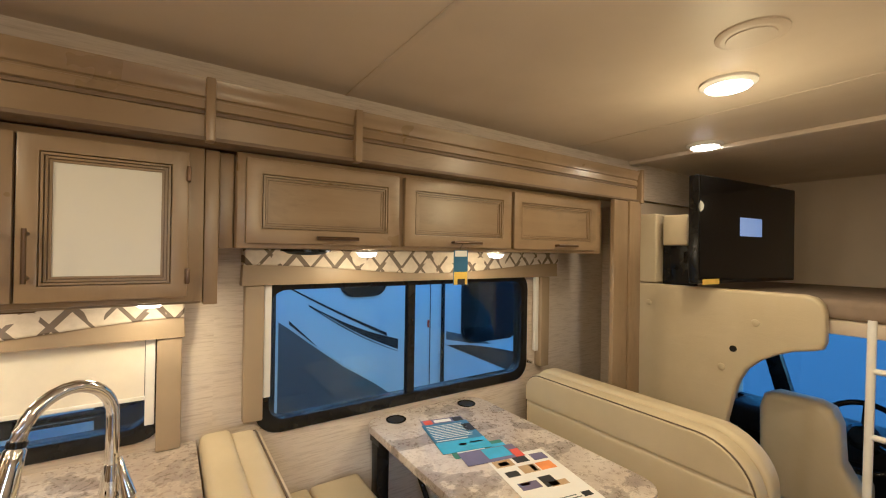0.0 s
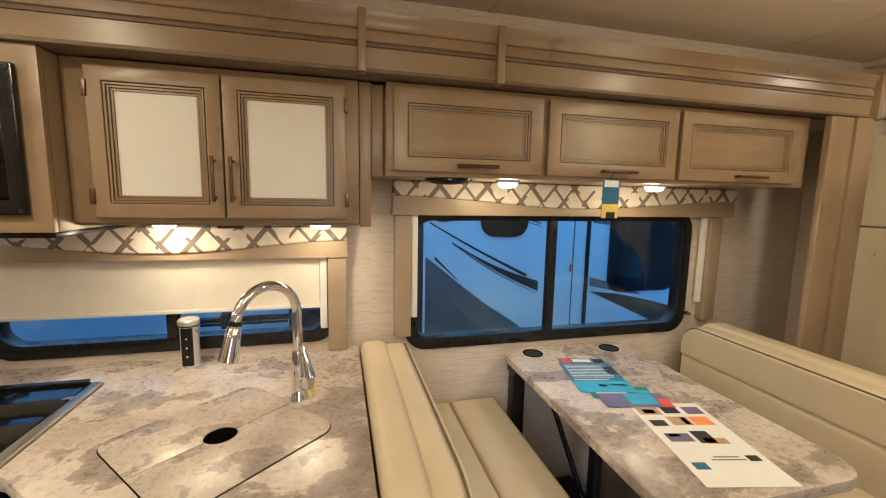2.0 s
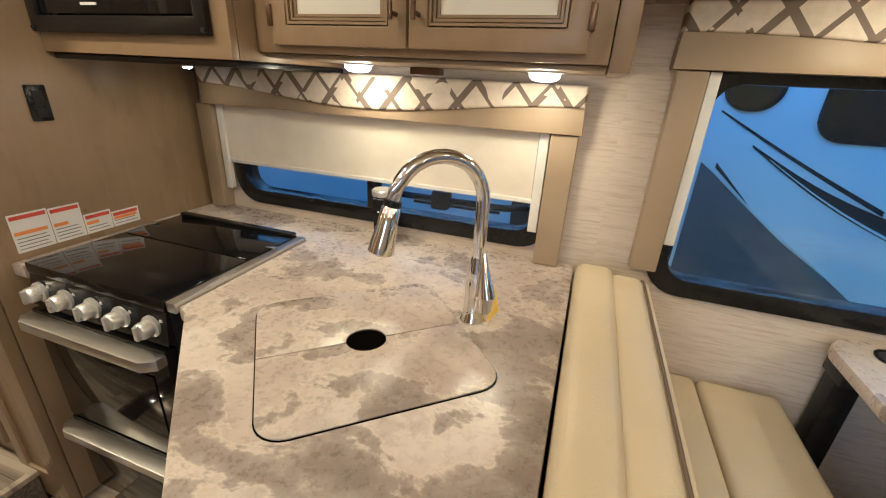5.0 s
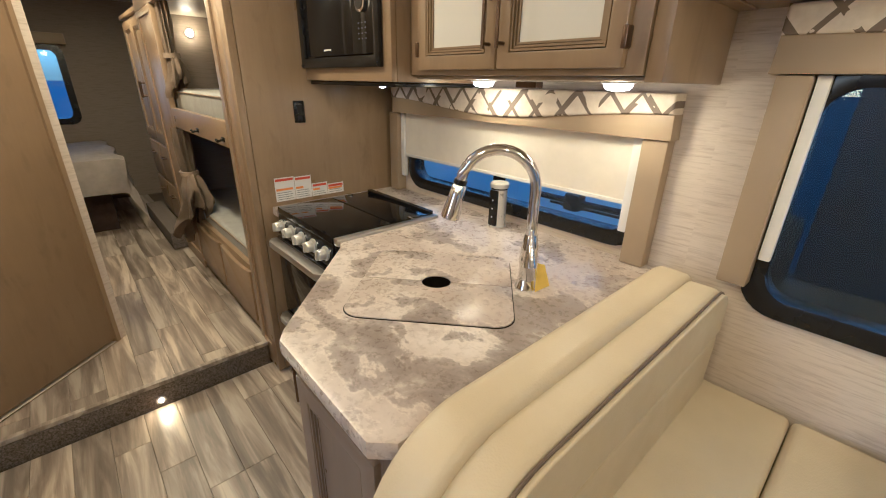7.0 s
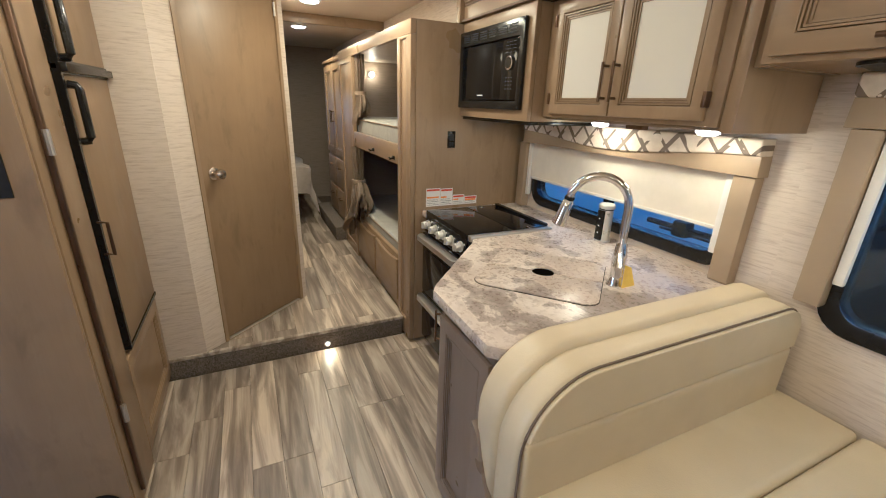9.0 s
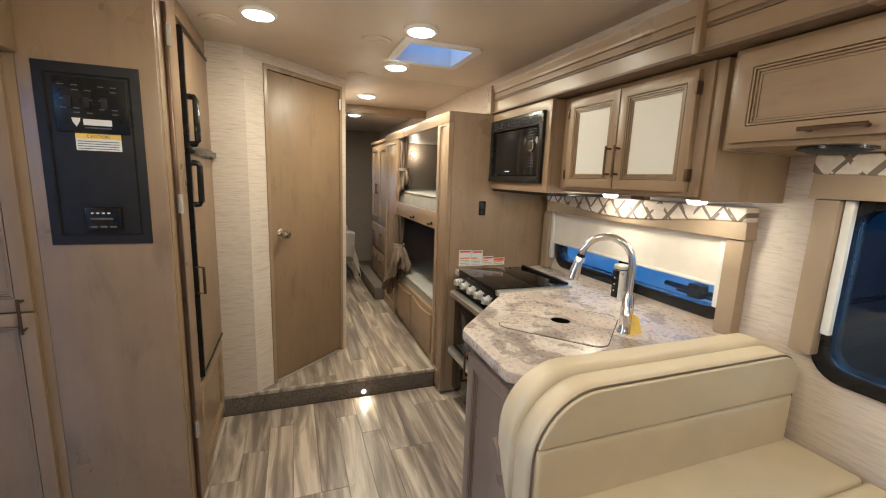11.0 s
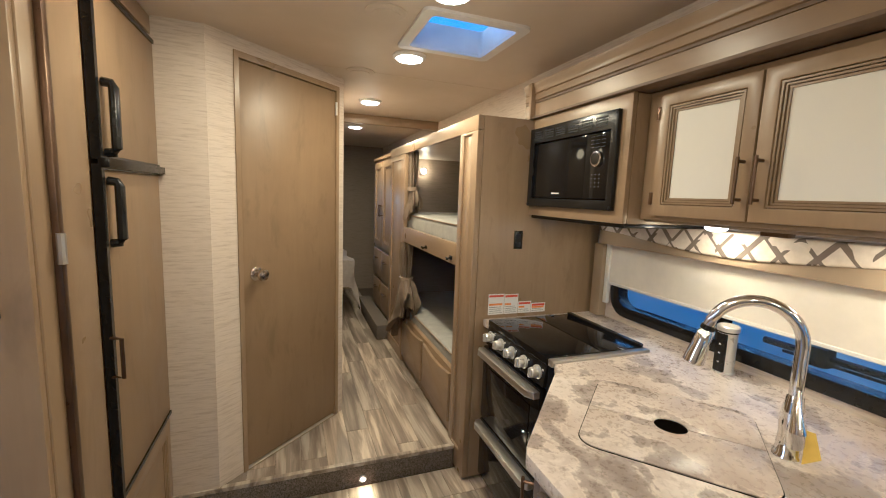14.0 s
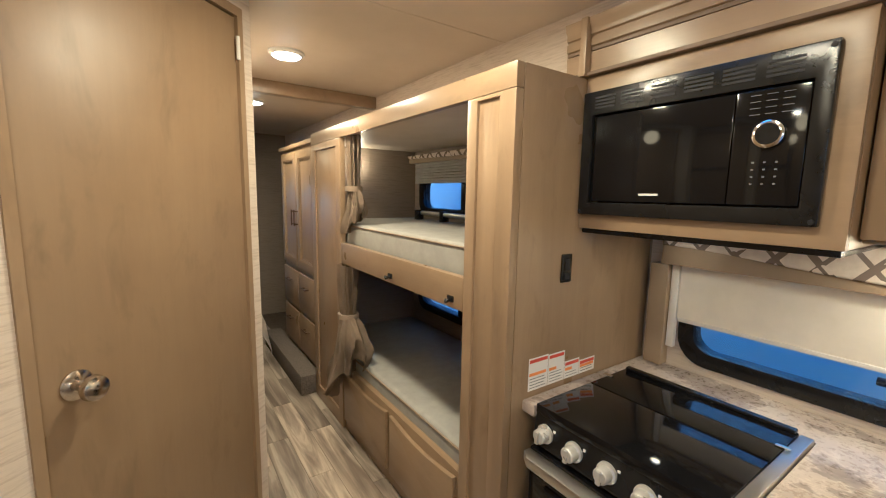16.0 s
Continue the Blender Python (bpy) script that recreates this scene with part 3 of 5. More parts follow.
sh = thing("roller_shade", (0.84, 2.395, 1.075), "cream roller shade pulled half down over the kitchen window", "roller shade")
part("cloth", box((0.258, 2.396, 1.082), (1.41, 2.399, 1.37), 0), SHADE, sh)
part("hem_bar", box((0.262, 2.392, 1.072), (1.412, 2.402, 1.086), 0.003), WHITE, sh, "white hem bar")
sh2 = thing("pleated_shade", (-1.1, 2.39, 1.55), "grey pleated shade raised in the upper bunk window", "pleated shade")
for k in range(8):
    part("pleat", box((-1.63, 2.375 + 0.004 * (k % 2), 1.60 + 0.018 * k), (-0.6, 2.40, 1.616 + 0.018 * k), 0.003), MATTRESS, sh2)

# ---- kitchen ----
CT = 0.89
ctr_pts = [(0.127, 2.418), (0.127, 1.734), (0.176, 1.734), (0.176, 2.222), (0.7165, 2.222), (0.7165, 1.748), (0.748, 1.735), (1.130, 1.374), (1.165, 1.352), (1.53, 1.347), (1.566, 1.385), (1.568, 2.418)]
solo("worktop", prism(ctr_pts, CT - 0.04, CT, 0.008), STONE, "stone-patterned laminate kitchen worktop with a slanted corner", "worktop")

SC, HALF, ROT = Vector((1.178, 1.803)), 0.214, radians(-39.5)
def sink_half(sign, half=HALF):
    r, pts = 0.05, []
    for cx, a0 in ((half - r, 0), (-half + r, 90)):
        for k in range(7):
            a = radians(a0 + 90 * k / 6)
            pts.append((cx + r * math.cos(a), half - r + r * math.sin(a)))
    pts.append((-half, 0.0014))
    for k in range(9):
        a = math.pi - math.pi * k / 8
        pts.append((0.042 * math.cos(a), 0.0014 + 0.038 * math.sin(a)))
    pts.append((half, 0.0014))
    return pts if sign > 0 else [(-u, -v) for u, v in pts]

SM = Matrix.Translation((SC.x, SC.y, 0)) @ Matrix.Rotation(ROT + radians(81), 4, "Z")
# the worktop has no opening; this flat slab paints the hole's shade
solo("sink_shade_slab", prism(rrect(-HALF - 0.0025, -HALF - 0.0025, HALF + 0.0025, HALF + 0.0025, 0.052), CT - 0.03, CT + 0.0006), SINK_SHADE, "near-black slab painted as shade in the sink hole and cover seams", "sink", m=SM)
for s in (1, -1):
    solo("sink_cover", prism(sink_half(s), CT + 0.001, CT + 0.0045, 0.001), STONE, "stone-patterned sink cover with a half-round finger hole", "sink cover", "sink covers", m=SM)

fau = thing("kitchen_faucet", (1.361, 1.98, CT), "tall chrome gooseneck kitchen faucet with a pull-down head", "faucet")
base = Vector((1.361, 1.98, CT))
aim = Vector((-0.741, -0.672, 0)).normalized()
part("base", lathe([(0.031, 0.0), (0.031, 0.006), (0.026, 0.012), (0.023, 0.06), (0.026, 0.09), (0.022, 0.13), (0.0165, 0.16)], base), CHROME, fau)
neck = [base + Vector((0, 0, h)) for h in (0.15, 0.20, 0.24, 0.28)]
R = 0.098
for k in range(1, 15):
    a = radians(180 - 172 * k / 14)
    neck.append(base + aim * (R + R * math.cos(a)) + Vector((0, 0, 0.284 + R * math.sin(a))))
part("gooseneck", tube(neck, 0.0145, 16), CHROME, fau)
end, d = neck[-1], (neck[-1] - neck[-2]).normalized()
part("spray_head", tube([end, end + d * 0.010, end + d * 0.014, end + d * 0.05, end + d * 0.085, end + d * 0.103, end + d * 0.107], [0.0145, 0.0155, 0.019, 0.021, 0.025, 0.026, 0.021], 18), CHROME, fau)
part("collar", tube([end - d * 0.004, end + d * 0.008], 0.0175, 16), BLACK, fau, "black ring at the spray head")
side = Vector((0.63, -0.77, 0))
part("lever", tube([base + side * 0.02 + Vector((0, 0, 0.05)), base + side * 0.045 + Vector((0, 0, 0.06)), base + side * 0.055 + Vector((0, 0, 0.09)), base + side * 0.042 + Vector((0, 0, 0.14)), base + side * 0.026 + Vector((0, 0, 0.18))], [0.015, 0.021, 0.019, 0.010, 0.005], 14), CHROME, fau)
solo("yellow_tag", prism([(0, 0.0), (0.046, 0.012), (0.022, 0.080), (-0.002, 0.088)], 0, 0.001), YELLOW, "yellow paper tag hanging at the faucet", "tag", m=basis(base + Vector((0.036, -0.006, 0.002)), (0.35, 0.94, 0)))

TX, TY = 0.943, 2.336
tow = thing("outlet_tower", (TX, TY, CT), "pop-up silver and black power outlet tower on the worktop", "outlet tower")
part("body", lathe([(0.038, 0), (0.038, 0.004), (0.032, 0.006), (0.032, 0.152)], (TX, TY, CT)), SILVER, tow)
part("strip", box((TX - 0.019, TY - 0.0355, CT + 0.006), (TX + 0.019, TY - 0.02, CT + 0.150), 0.004), BLACK, tow, "black socket strip")
for k in range(3):
    part("socket", box((TX - 0.003, TY - 0.037, CT + 0.040 + 0.034 * k), (TX + 0.003, TY - 0.0352, CT + 0.045 + 0.034 * k), 0.0004), WHITE, tow)
part("collar", lathe([(0.033, 0.152), (0.033, 0.158)], (TX, TY, CT)), BLACK, tow, "black shadow gap under the cap")
part("cap", lathe([(0.036, 0.158), (0.037, 0.162), (0.037, 0.174), (0.032, 0.179)], (TX, TY, CT)), SILVER, tow)

# range
rg = thing("gas_range", (0.43, 1.98, 0.02), "black glass-topped gas range with five steel knobs", "range")
part("body", box((0.180, 1.745, 0.06), (0.686, 2.219, 0.868), 0.003), BLACK_MATTE, rg)
part("glass_lid", box((0.184, 1.735, 0.872), (0.684, 1.995, 0.902), 0.004), GLOSS, rg, "smoked black glass cover")
part("glass_lid", box((0.184, 1.999, 0.872), (0.684, 2.216, 0.902), 0.004), GLOSS, rg, "smoked black glass cover")
part("hinge_rail", box((0.19, 2.196, 0.902), (0.68, 2.219, 0.912), 0.003), BLACK, rg)
part("side_trim", box((0.685, 1.74, 0.872), (0.7145, 2.22, 0.899), 0.003), STEEL, rg, "steel strip beside the glass")
for cx in (0.186, 0.682):
    part("lid_clip", box((cx - 0.016, 2.088, 0.9015), (cx + 0.016, 2.104, 0.9055), 0.001), CHROME, rg, "small bright clip at the lid joint")
part("control_panel", prism([(1.725, 0.782), (1.742, 0.782), (1.76, 0.87), (1.738, 0.871)], 0.184, 0.684, 0.002), BLACK, rg, "", Matrix(((0, 0, 1, 0), (1, 0, 0, 0), (0, 1, 0, 0), (0, 0, 0, 1))))
for k in range(5):
    kx = 0.228 + 0.102 * k
    kn = part("knob", lathe([(0.028, 0.0), (0.028, 0.008), (0.022, 0.011), (0.021, 0.032), (0.018, 0.036)], (kx, 1.733, 0.826), "y", 24), SILVER, rg, "round steel burner knob")
    part("grip", box((kx - 0.006, 1.688, 0.808), (kx + 0.006, 1.700, 0.844), 0.002), SILVER, kn)
    part("mark", box((kx + 0.027, 1.7315, 0.842), (kx + 0.034, 1.734, 0.849), 0), WHITE, rg, "small white dial mark")
od = part("oven_door", box((0.186, 1.715, 0.40), (0.682, 1.744, 0.772), 0.004), GLOSS, rg, "black glass oven door")
part("handle", prism([(0.184, 1.715), (0.184, 1.69), (0.215, 1.668), (0.65, 1.668), (0.682, 1.69), (0.682, 1.715)], 0.735, 0.765, 0.004), STEEL, od, "broad steel handle bar")
part("window", box((0.25, 1.7115, 0.46), (0.62, 1.7155, 0.68), 0.001), GLOSS, od)
dw = part("drawer", box((0.186, 1.715, 0.09), (0.682, 1.744, 0.392), 0.004), GLOSS, rg, "black lower drawer")
part("handle", prism([(0.184, 1.715), (0.184, 1.69), (0.215, 1.668), (0.65, 1.668), (0.682, 1.69), (0.682, 1.715)], 0.352, 0.382, 0.004), STEEL, dw, "broad steel handle bar")

# base cabinets under the worktop
bc = thing("base_cabinet", (1.3, 1.9, 0.0), "dark taupe base cabinet with a slanted front below the sink", "cabinet")
part("body", prism([(0.72, 1.79), (0.79, 1.755), (1.155, 1.405), (1.185, 1.385), (1.525, 1.38), (1.555, 1.405), (1.558, 2.40), (0.72, 2.40)], 0.0, CT - 0.041), WOOD_DARK, bc)
d1 = (Vector((1.155, 1.405, 0)) - Vector((0.79, 1.755, 0)))
dm = basis(Vector((0.808, 1.738, 0.07)), d1)
sd = shaker(bc, dm, d1.length - 0.05, 0.74, 0.02, 0.06, frame_mat=WOOD_DARK, panel_mat=WOOD_DARK)
bar_handle(sd, dm @ Matrix.Translation((d1.length - 0.082, 0.62, 0.02)), 0.13, off=0.034)
dm = xz(1.198, 1.383, 0.07)
shaker(bc, dm, 0.32, 0.74, 0.018, 0.05, frame_mat=WOOD_DARK, panel_mat=WOOD_DARK)

# upper kitchen cabinet with two frosted doors
uc = thing("wall_cabinet", (1.18, 2.28, 1.44), "maple wall cabinet with two frosted-panel doors", "cabinet")
part("body", box((0.772, 2.034, 1.446), (1.556, 2.418, 1.892), 0.002), WOOD_Z, uc)
part("end_panel", box((1.558, 2.042, 1.433), (1.596, 2.418, 1.892), 0.003), WOOD_Z, uc)
part("filler", box((1.598, 2.06, 1.60), (1.637, 2.41, 1.892), 0.002), WOOD_Z, uc)
part("light_rail", box((0.772, 2.06, 1.436), (1.554, 2.41, 1.445), 0.002), TAN, uc)
for x0, w, hx in ((0.834, 0.330, 0.330 - 0.022), (1.169, 0.348, 0.022)):
    dd = shaker(uc, xz(x0, 2.034, 1.461), w, 0.410, 0.022, 0.040, "frosted white panel", panel_mat=FROST)
    bar_handle(dd, xz(x0 + hx, 2.012, 1.575), 0.13)
    hxx = x0 if hx > 0.1 else x0 + w
    for hz in (1.52, 1.81):
        part("hinge", box((hxx - 0.006, 2.007, hz - 0.022), (hxx + 0.006, 2.032, hz + 0.022), 0.003), BRONZE, dd)
solo("cabinet_catch", box((1.09, 2.20, 1.415), (1.17, 2.235, 1.433), 0.004), BRONZE, "small dark switch under the wall cabinet", "switch")

# microwave cabinet and microwave
mc = thing("microwave_cabinet", (0.43, 2.19, 1.41), "maple cabinet framing the built-in microwave", "cabinet")
part("frame", ring(rect(0.127, 1.424, 0.768, 1.8935), rect(0.15, 1.485, 0.71, 1.83), 0.0, 0.02, bev=0.002), WOOD_X, mc, "", xz(0, 1.977, 0))
part("side", box((0.748, 1.979, 1.424), (0.768, 2.418, 1.892), 0.002), WOOD_Z, mc)
part("side", box((0.147, 1.979, 1.424), (0.162, 2.418, 1.892), 0.002), WOOD_Z, mc)
part("underside", box((0.128, 1.975, 1.408), (0.76, 2.418, 1.423), 0.003), BLACK, mc, "black heat shield under the cabinet")
mw = thing("microwave", (0.43, 2.1, 1.47), "black built-in microwave oven with a trim kit", "microwave")
part("body", box((0.175, 1.98, 1.49), (0.70, 2.33, 1.82), 0.003), BLACK_MATTE, mw)
trim = part("trim_frame", ring(rect(0.134, 1.470, 0.724, 1.842), rect(0.168, 1.508, 0.69, 1.772), 0.0, 0.018, bev=0.004), BLACK, mw, "glossy black trim frame", xz(0, 1.956, 0))
for k in range(6):
    for j in range(4):
        part("vent_slot", box((0.176 + 0.086 * k, 1.9365, 1.789 + 0.010 * j), (0.176 + 0.086 * k + 0.066, 1.9395, 1.794 + 0.010 * j), 0), BLACK_MATTE, trim)
part("door_glass", box((0.172, 1.948, 1.512), (0.548, 1.975, 1.768), 0.003), GLOSS, mw, "black mirror-like door glass")
cp = part("control_panel", box((0.551, 1.945, 1.512), (0.687, 1.975, 1.768), 0.003), GLOSS, mw)
part("dial", lathe([(0.030, 0.0), (0.030, 0.010), (0.025, 0.012)], (0.622, 1.945, 1.668), "y", 28), CHROME, cp, "chrome dial ring")
part("dial_face", lathe([(0.024, 0.0), (0.023, 0.014)], (0.622, 1.945, 1.668), "y", 28), BLACK, cp)
for j in range(4):
    for k in range(3):
        part("key", box((0.595 + 0.022 * k, 1.943, 1.606 - 0.016 * j), (0.5995 + 0.022 * k, 1.9448, 1.6095 - 0.016 * j), 0), KEY_GREY, cp)
for j in range(4):
    for k in range(3):
        part("key", box((0.580 + 0.030 * k, 1.943, 1.755 - 0.014 * j), (0.600 + 0.030 * k, 1.9448, 1.7562 - 0.014 * j), 0), KEY_GREY, cp)
part("nameplate", box((0.33, 1.9455, 1.530), (0.385, 1.9478, 1.536), 0), WHITE, mw, "plain pale maker's bar")
for sx, sz in ((0.142, 1.48), (0.714, 1.48), (0.714, 1.83)):
    part("screw", lathe([(0.006, 0), (0.005, 0.003)], (sx, 1.938, sz), "y", 10), BLACK_MATTE, mw)

# dinette overhead cabinet
dc = thing("overhead_cabinet", (2.6, 2.28, 1.60), "maple overhead cabinet with three lift-up doors above the dinette", "cabinet")
part("body", box((1.640, 2.01, 1.602), (3.41, 2.418, 1.892), 0.003), WOOD_X, dc)
for x0, x1, hx in ((1.662, 2.176, 0.275), (2.20, 2.735, 0.275), (2.755, 3.345, 0.33)):
    dd = shaker(dc, xz(x0, 2.01, 1.617), x1 - x0, 0.258, 0.02, 0.046, frame_mat=WOOD_X, panel_mat=WOOD_X)
    bar_handle(dd, xz(x0 + hx, 1.99, 1.638), 0.14, False, 0.03, 0.006)
sp = thing("ceiling_speaker", (1.876, 2.12, 1.59), "black oval speaker under the overhead cabinet", "speaker")
part("grille", lathe([(0.075, 0.0), (0.078, -0.006), (0.06, -0.016), (0.02, -0.02)], (1.876, 2.12, 1.601)), BLACK_MATTE, sp)
part("rim", ring([(0.085 * math.cos(a * 0.2618), 0.085 * math.sin(a * 0.2618)) for a in range(24)], [(0.076 * math.cos(a * 0.2618), 0.076 * math.sin(a * 0.2618)) for a in range(24)], -0.008, 0.0), BLACK, sp, "", Matrix.Translation((1.876, 2.12, 1.601)))

# lights
def ceiling_light(x, y):
    t = thing("ceiling_light", (x, y, CEIL - 0.02), "round white flush ceiling light, switched on", "ceiling light", "ceiling lights")
    part("rim", lathe([(0.078, 0.0), (0.078, -0.008), (0.066, -0.016), (0.060, -0.016)], (x, y, CEIL)), WHITE, t)
    part("lens", lathe([(0.062, -0.0155), (0.058, -0.020), (0.04, -0.025), (0.005, -0.027)], (x, y, CEIL)), LENS, t, "glowing frosted lens")

# includes the two added, unseen fittings at y 0.45 and 0.60
for lx, ly in CEILING_LIGHTS:
    ceiling_light(lx, ly)
for lx, ly, lz in PUCKS:
    t = thing("puck_light", (lx, ly, lz - 0.02), "small round warm puck light, switched on", "puck light", "puck lights")
    r = 0.036 if lz > 1.43 else 0.014
    f = r / 0.036
    part("rim", lathe([(r + 0.008 * f, 0.0), (r + 0.007 * f, -0.008 * f), (r, -0.010 * f)], (lx, ly, lz)), WHITE, t)
    part("lens", lathe([(r, -0.009 * f), (r * 0.96, -0.017 * f), (r * 0.75, -0.024 * f), (r * 0.3, -0.027 * f)], (lx, ly, lz)), LENS, t, "glowing lens")
t = thing("bunk_light", (-1.25, 2.05, 1.78), "small round reading light in the upper bunk", "bunk light")
part("rim", lathe([(0.03, 0), (0.03, 0.012), (0.024, 0.016)], (-1.699, 1.95, 1.72), "x", 18), WHITE, t)
part("lens", lathe([(0.024, 0.014), (0.018, 0.022), (0.004, 0.024)], (-1.699, 1.95, 1.72), "x", 18), LENS, t)

def ceiling_vent(x, y, r=0.075):
    t = thing("ceiling_vent", (x, y, CEIL - 0.02), "round beige air vent in the ceiling", "ceiling vent", "ceiling vents")
    part("ring", lathe([(r, 0.0), (r, -0.004), (r * 0.86, -0.009), (r * 0.80, -0.009)], (x, y, CEIL)), CEILING, t)
    part("disc", lathe([(r * 0.72, -0.004), (r * 0.68, -0.012), (r * 0.1, -0.013)], (x, y, CEIL)), CEILING, t)
for vx, vy in ((2.645, 1.061), (0.363, 0.435), (0.408, 1.143), (-0.358, 1.168)):
    ceiling_vent(vx, vy)

vt = thing("roof_vent", (0.38, 1.46, CEIL - 0.01), "square roof vent with a translucent lid and white frame", "roof vent")
part("frame", ring(rrect(VX0 - 0.03, VY0 - 0.03, VX1 + 0.03, VY1 + 0.03, 0.03), rrect(VX0 + 0.012, VY0 + 0.012, VX1 - 0.012, VY1 - 0.012, 0.02), CEIL - 0.012, CEIL + 0.0), WHITE, vt)
part("well", ring(rrect(VX0 + 0.002, VY0 + 0.002, VX1 - 0.002, VY1 - 0.002, 0.02), rrect(VX0 + 0.012, VY0 + 0.012, VX1 - 0.012, VY1 - 0.012, 0.02), CEIL + 0.001, CEIL + 0.10), WHITE, vt)
lid = part("lid", box((VX0 - 0.02, VY0 - 0.02, CEIL + 0.105), (VX1 + 0.02, VY1 + 0.02, CEIL + 0.112), 0.002), GLASS, vt, "clear plastic lid")
lid.visible_shadow = False

sl = thing("step_light", (0.0, 1.152, 0.02), "small chrome step light glowing in the carpet riser", "step light")
part("bezel", lathe([(0.022, 0.0), (0.021, 0.004), (0.014, 0.006)], (0.0005, 1.152, 0.039), "x", 20), CHROME, sl)
part("lens", lathe([(0.013, 0.004), (0.011, 0.008), (0.003, 0.009)], (0.0005, 1.152, 0.039), "x", 16), LENS, sl)
for kx, kz in ((1.774, 0.932), (3.29, 0.945)):
    k = thing("cord_holder", (kx, 2.40, kz), "small chrome cord holder under the window trim", "cord holder", "cord holders")
    part("base", lathe([(0.010, 0), (0.009, 0.006)], (kx, SY - 0.001, kz), "y", 14), BLACK, k)
    part("stud", lathe([(0.006, 0), (0.006, 0.014), (0.010, 0.018), (0.008, 0.026)], (kx, SY - 0.007, kz), "y", 14), CHROME, k)

# ---- dinette ----
YZX = Matrix(((0, 0, 1, 0), (1, 0, 0, 0), (0, 1, 0, 0), (0, 0, 0, 1)))


def outline(y0, y1, z_lo, z_hi, r, r1):
    """Backrest outline in y, z: rounded toward the aisle and, less, toward the wall."""
    pts = [(y1, z_lo)]
    pts += [(y1 - r1 + r1 * math.cos(radians(a)), z_hi - r1 + r1 * math.sin(radians(a))) for a in range(0, 91, 15)]
    pts += [(y0 + r - r * math.sin(radians(a)), z_hi - r + r * math.cos(radians(a))) for a in range(0, 91, 9)]
    return pts + [(y0, z_lo)]


def above(pts, z):
    """The part of a polygon above a level."""
    out = []
    for (ya, za), (yb, zb) in zip(pts, pts[1:] + pts[:1]):
        if za >= z:
            out.append((ya, za))
        if (za - z) * (zb - z) < 0:
            f = (z - za) / (zb - za)
            out.append((ya + (yb - ya) * f, z))
    return out


def dinette_bench(x_back, s, y_end, y1, seat, split, label):
    """A bench whose backrest has two rolled layers and a welted pad; s is the way it faces along x."""
    top, z0 = 0.945, 0.45
    t = thing("dinette_bench", (x_back + s * 0.3, 1.85, 0.0), label, "bench", "dinette benches")
    def layer(a, b, dy, z_lo, z_hi, r, r1, bev):
        a, b = sorted((x_back + s * a, x_back + s * b))
        return prism(outline(y_end + dy, y1 - dy, z_lo, z_hi, r, r1), a, b, bev, None, 4)
    back = part("backrest", layer(0.0, 0.100, 0.0, z0, top, 0.20, 0.10, 0.030), LEATHER, t, "cream vinyl backrest with rolled layers", YZX)
    part("front_roll", layer(0.086, 0.180, 0.008, z0, top - 0.014, 0.21, 0.10, 0.030), LEATHER, back, "", YZX)
    seam = 0.775
    a, b = sorted((x_back + s * 0.135, x_back + s * 0.192))
    part("pad", prism(above(outline(y_end + 0.020, y1 - 0.016, z0, top - 0.024, 0.197, 0.088), seam + 0.003), a, b, 0.026, None, 5), LEATHER, back, "", YZX)
    part("pad", prism(rect(y_end + 0.020, z0, y1 - 0.016, seam - 0.003), a, b, 0.026, None, 5), LEATHER, back, "", YZX)
    o = outline(y_end + 0.017, y1 - 0.013, z0 + 0.1, top - 0.021, 0.200, 0.091)
    part("piping", tube([(x_back + s * 0.1795, y, z) for y, z in o], 0.0034, 8), PIPING, back, "thin dark welt")
    x0, x1 = sorted(seat)
    for p, q in ((x0, split - 0.001), (split + 0.001, x1)):
        part("seat_cushion", box((p, y_end + 0.03, 0.44), (q, SY - 0.02, 0.60), 0.026, None, 4), LEATHER, t, "cream vinyl seat cushion")
    b0, b1 = sorted((x_back, seat[1] if s > 0 else seat[0]))
    part("base", box((b0, y_end + 0.075, 0.0), (b1 - 0.01, SY - 0.005, 0.438), 0.003), WOOD_DARK, t, "taupe wooden box")
    e = [(0.0, 0.0), (b1 - b0 - 0.01, 0.0), (b1 - b0 - 0.01, 0.40), (0.27, 0.42), (0.17, 0.455), (0.10, 0.52), (0.05, 0.62), (0.03, 0.68), (0.0, 0.70)]
    if s < 0:
        e = [(b1 - b0 - u, v) for u, v in e][::-1]
    part("end_panel", prism(e, 0.0, 0.02, 0.004), WOOD_DARK, t, "curved wooden end panel", xz(b0, y_end + 0.010, 0))
    return t


dinette_bench(1.573, 1, 1.298, SY - 0.03, (1.735, 2.20), 1.978, "cream vinyl dinette bench backing onto the kitchen worktop")
dinette_bench(3.35, -1, 1.195, SY - 0.10, (2.76, 3.185), 3.0, "cream vinyl dinette bench backing onto the cab")

tb = thing("dinette_table", (2.54, 1.9, 0.0), "stone-patterned dinette table with two black cup holders", "table")
TT = 0.825
part("tabletop", prism(rrect(2.222, 1.358, 2.868, 2.408, 0.09, 8), TT - 0.035, TT, 0.009), STONE, tb)
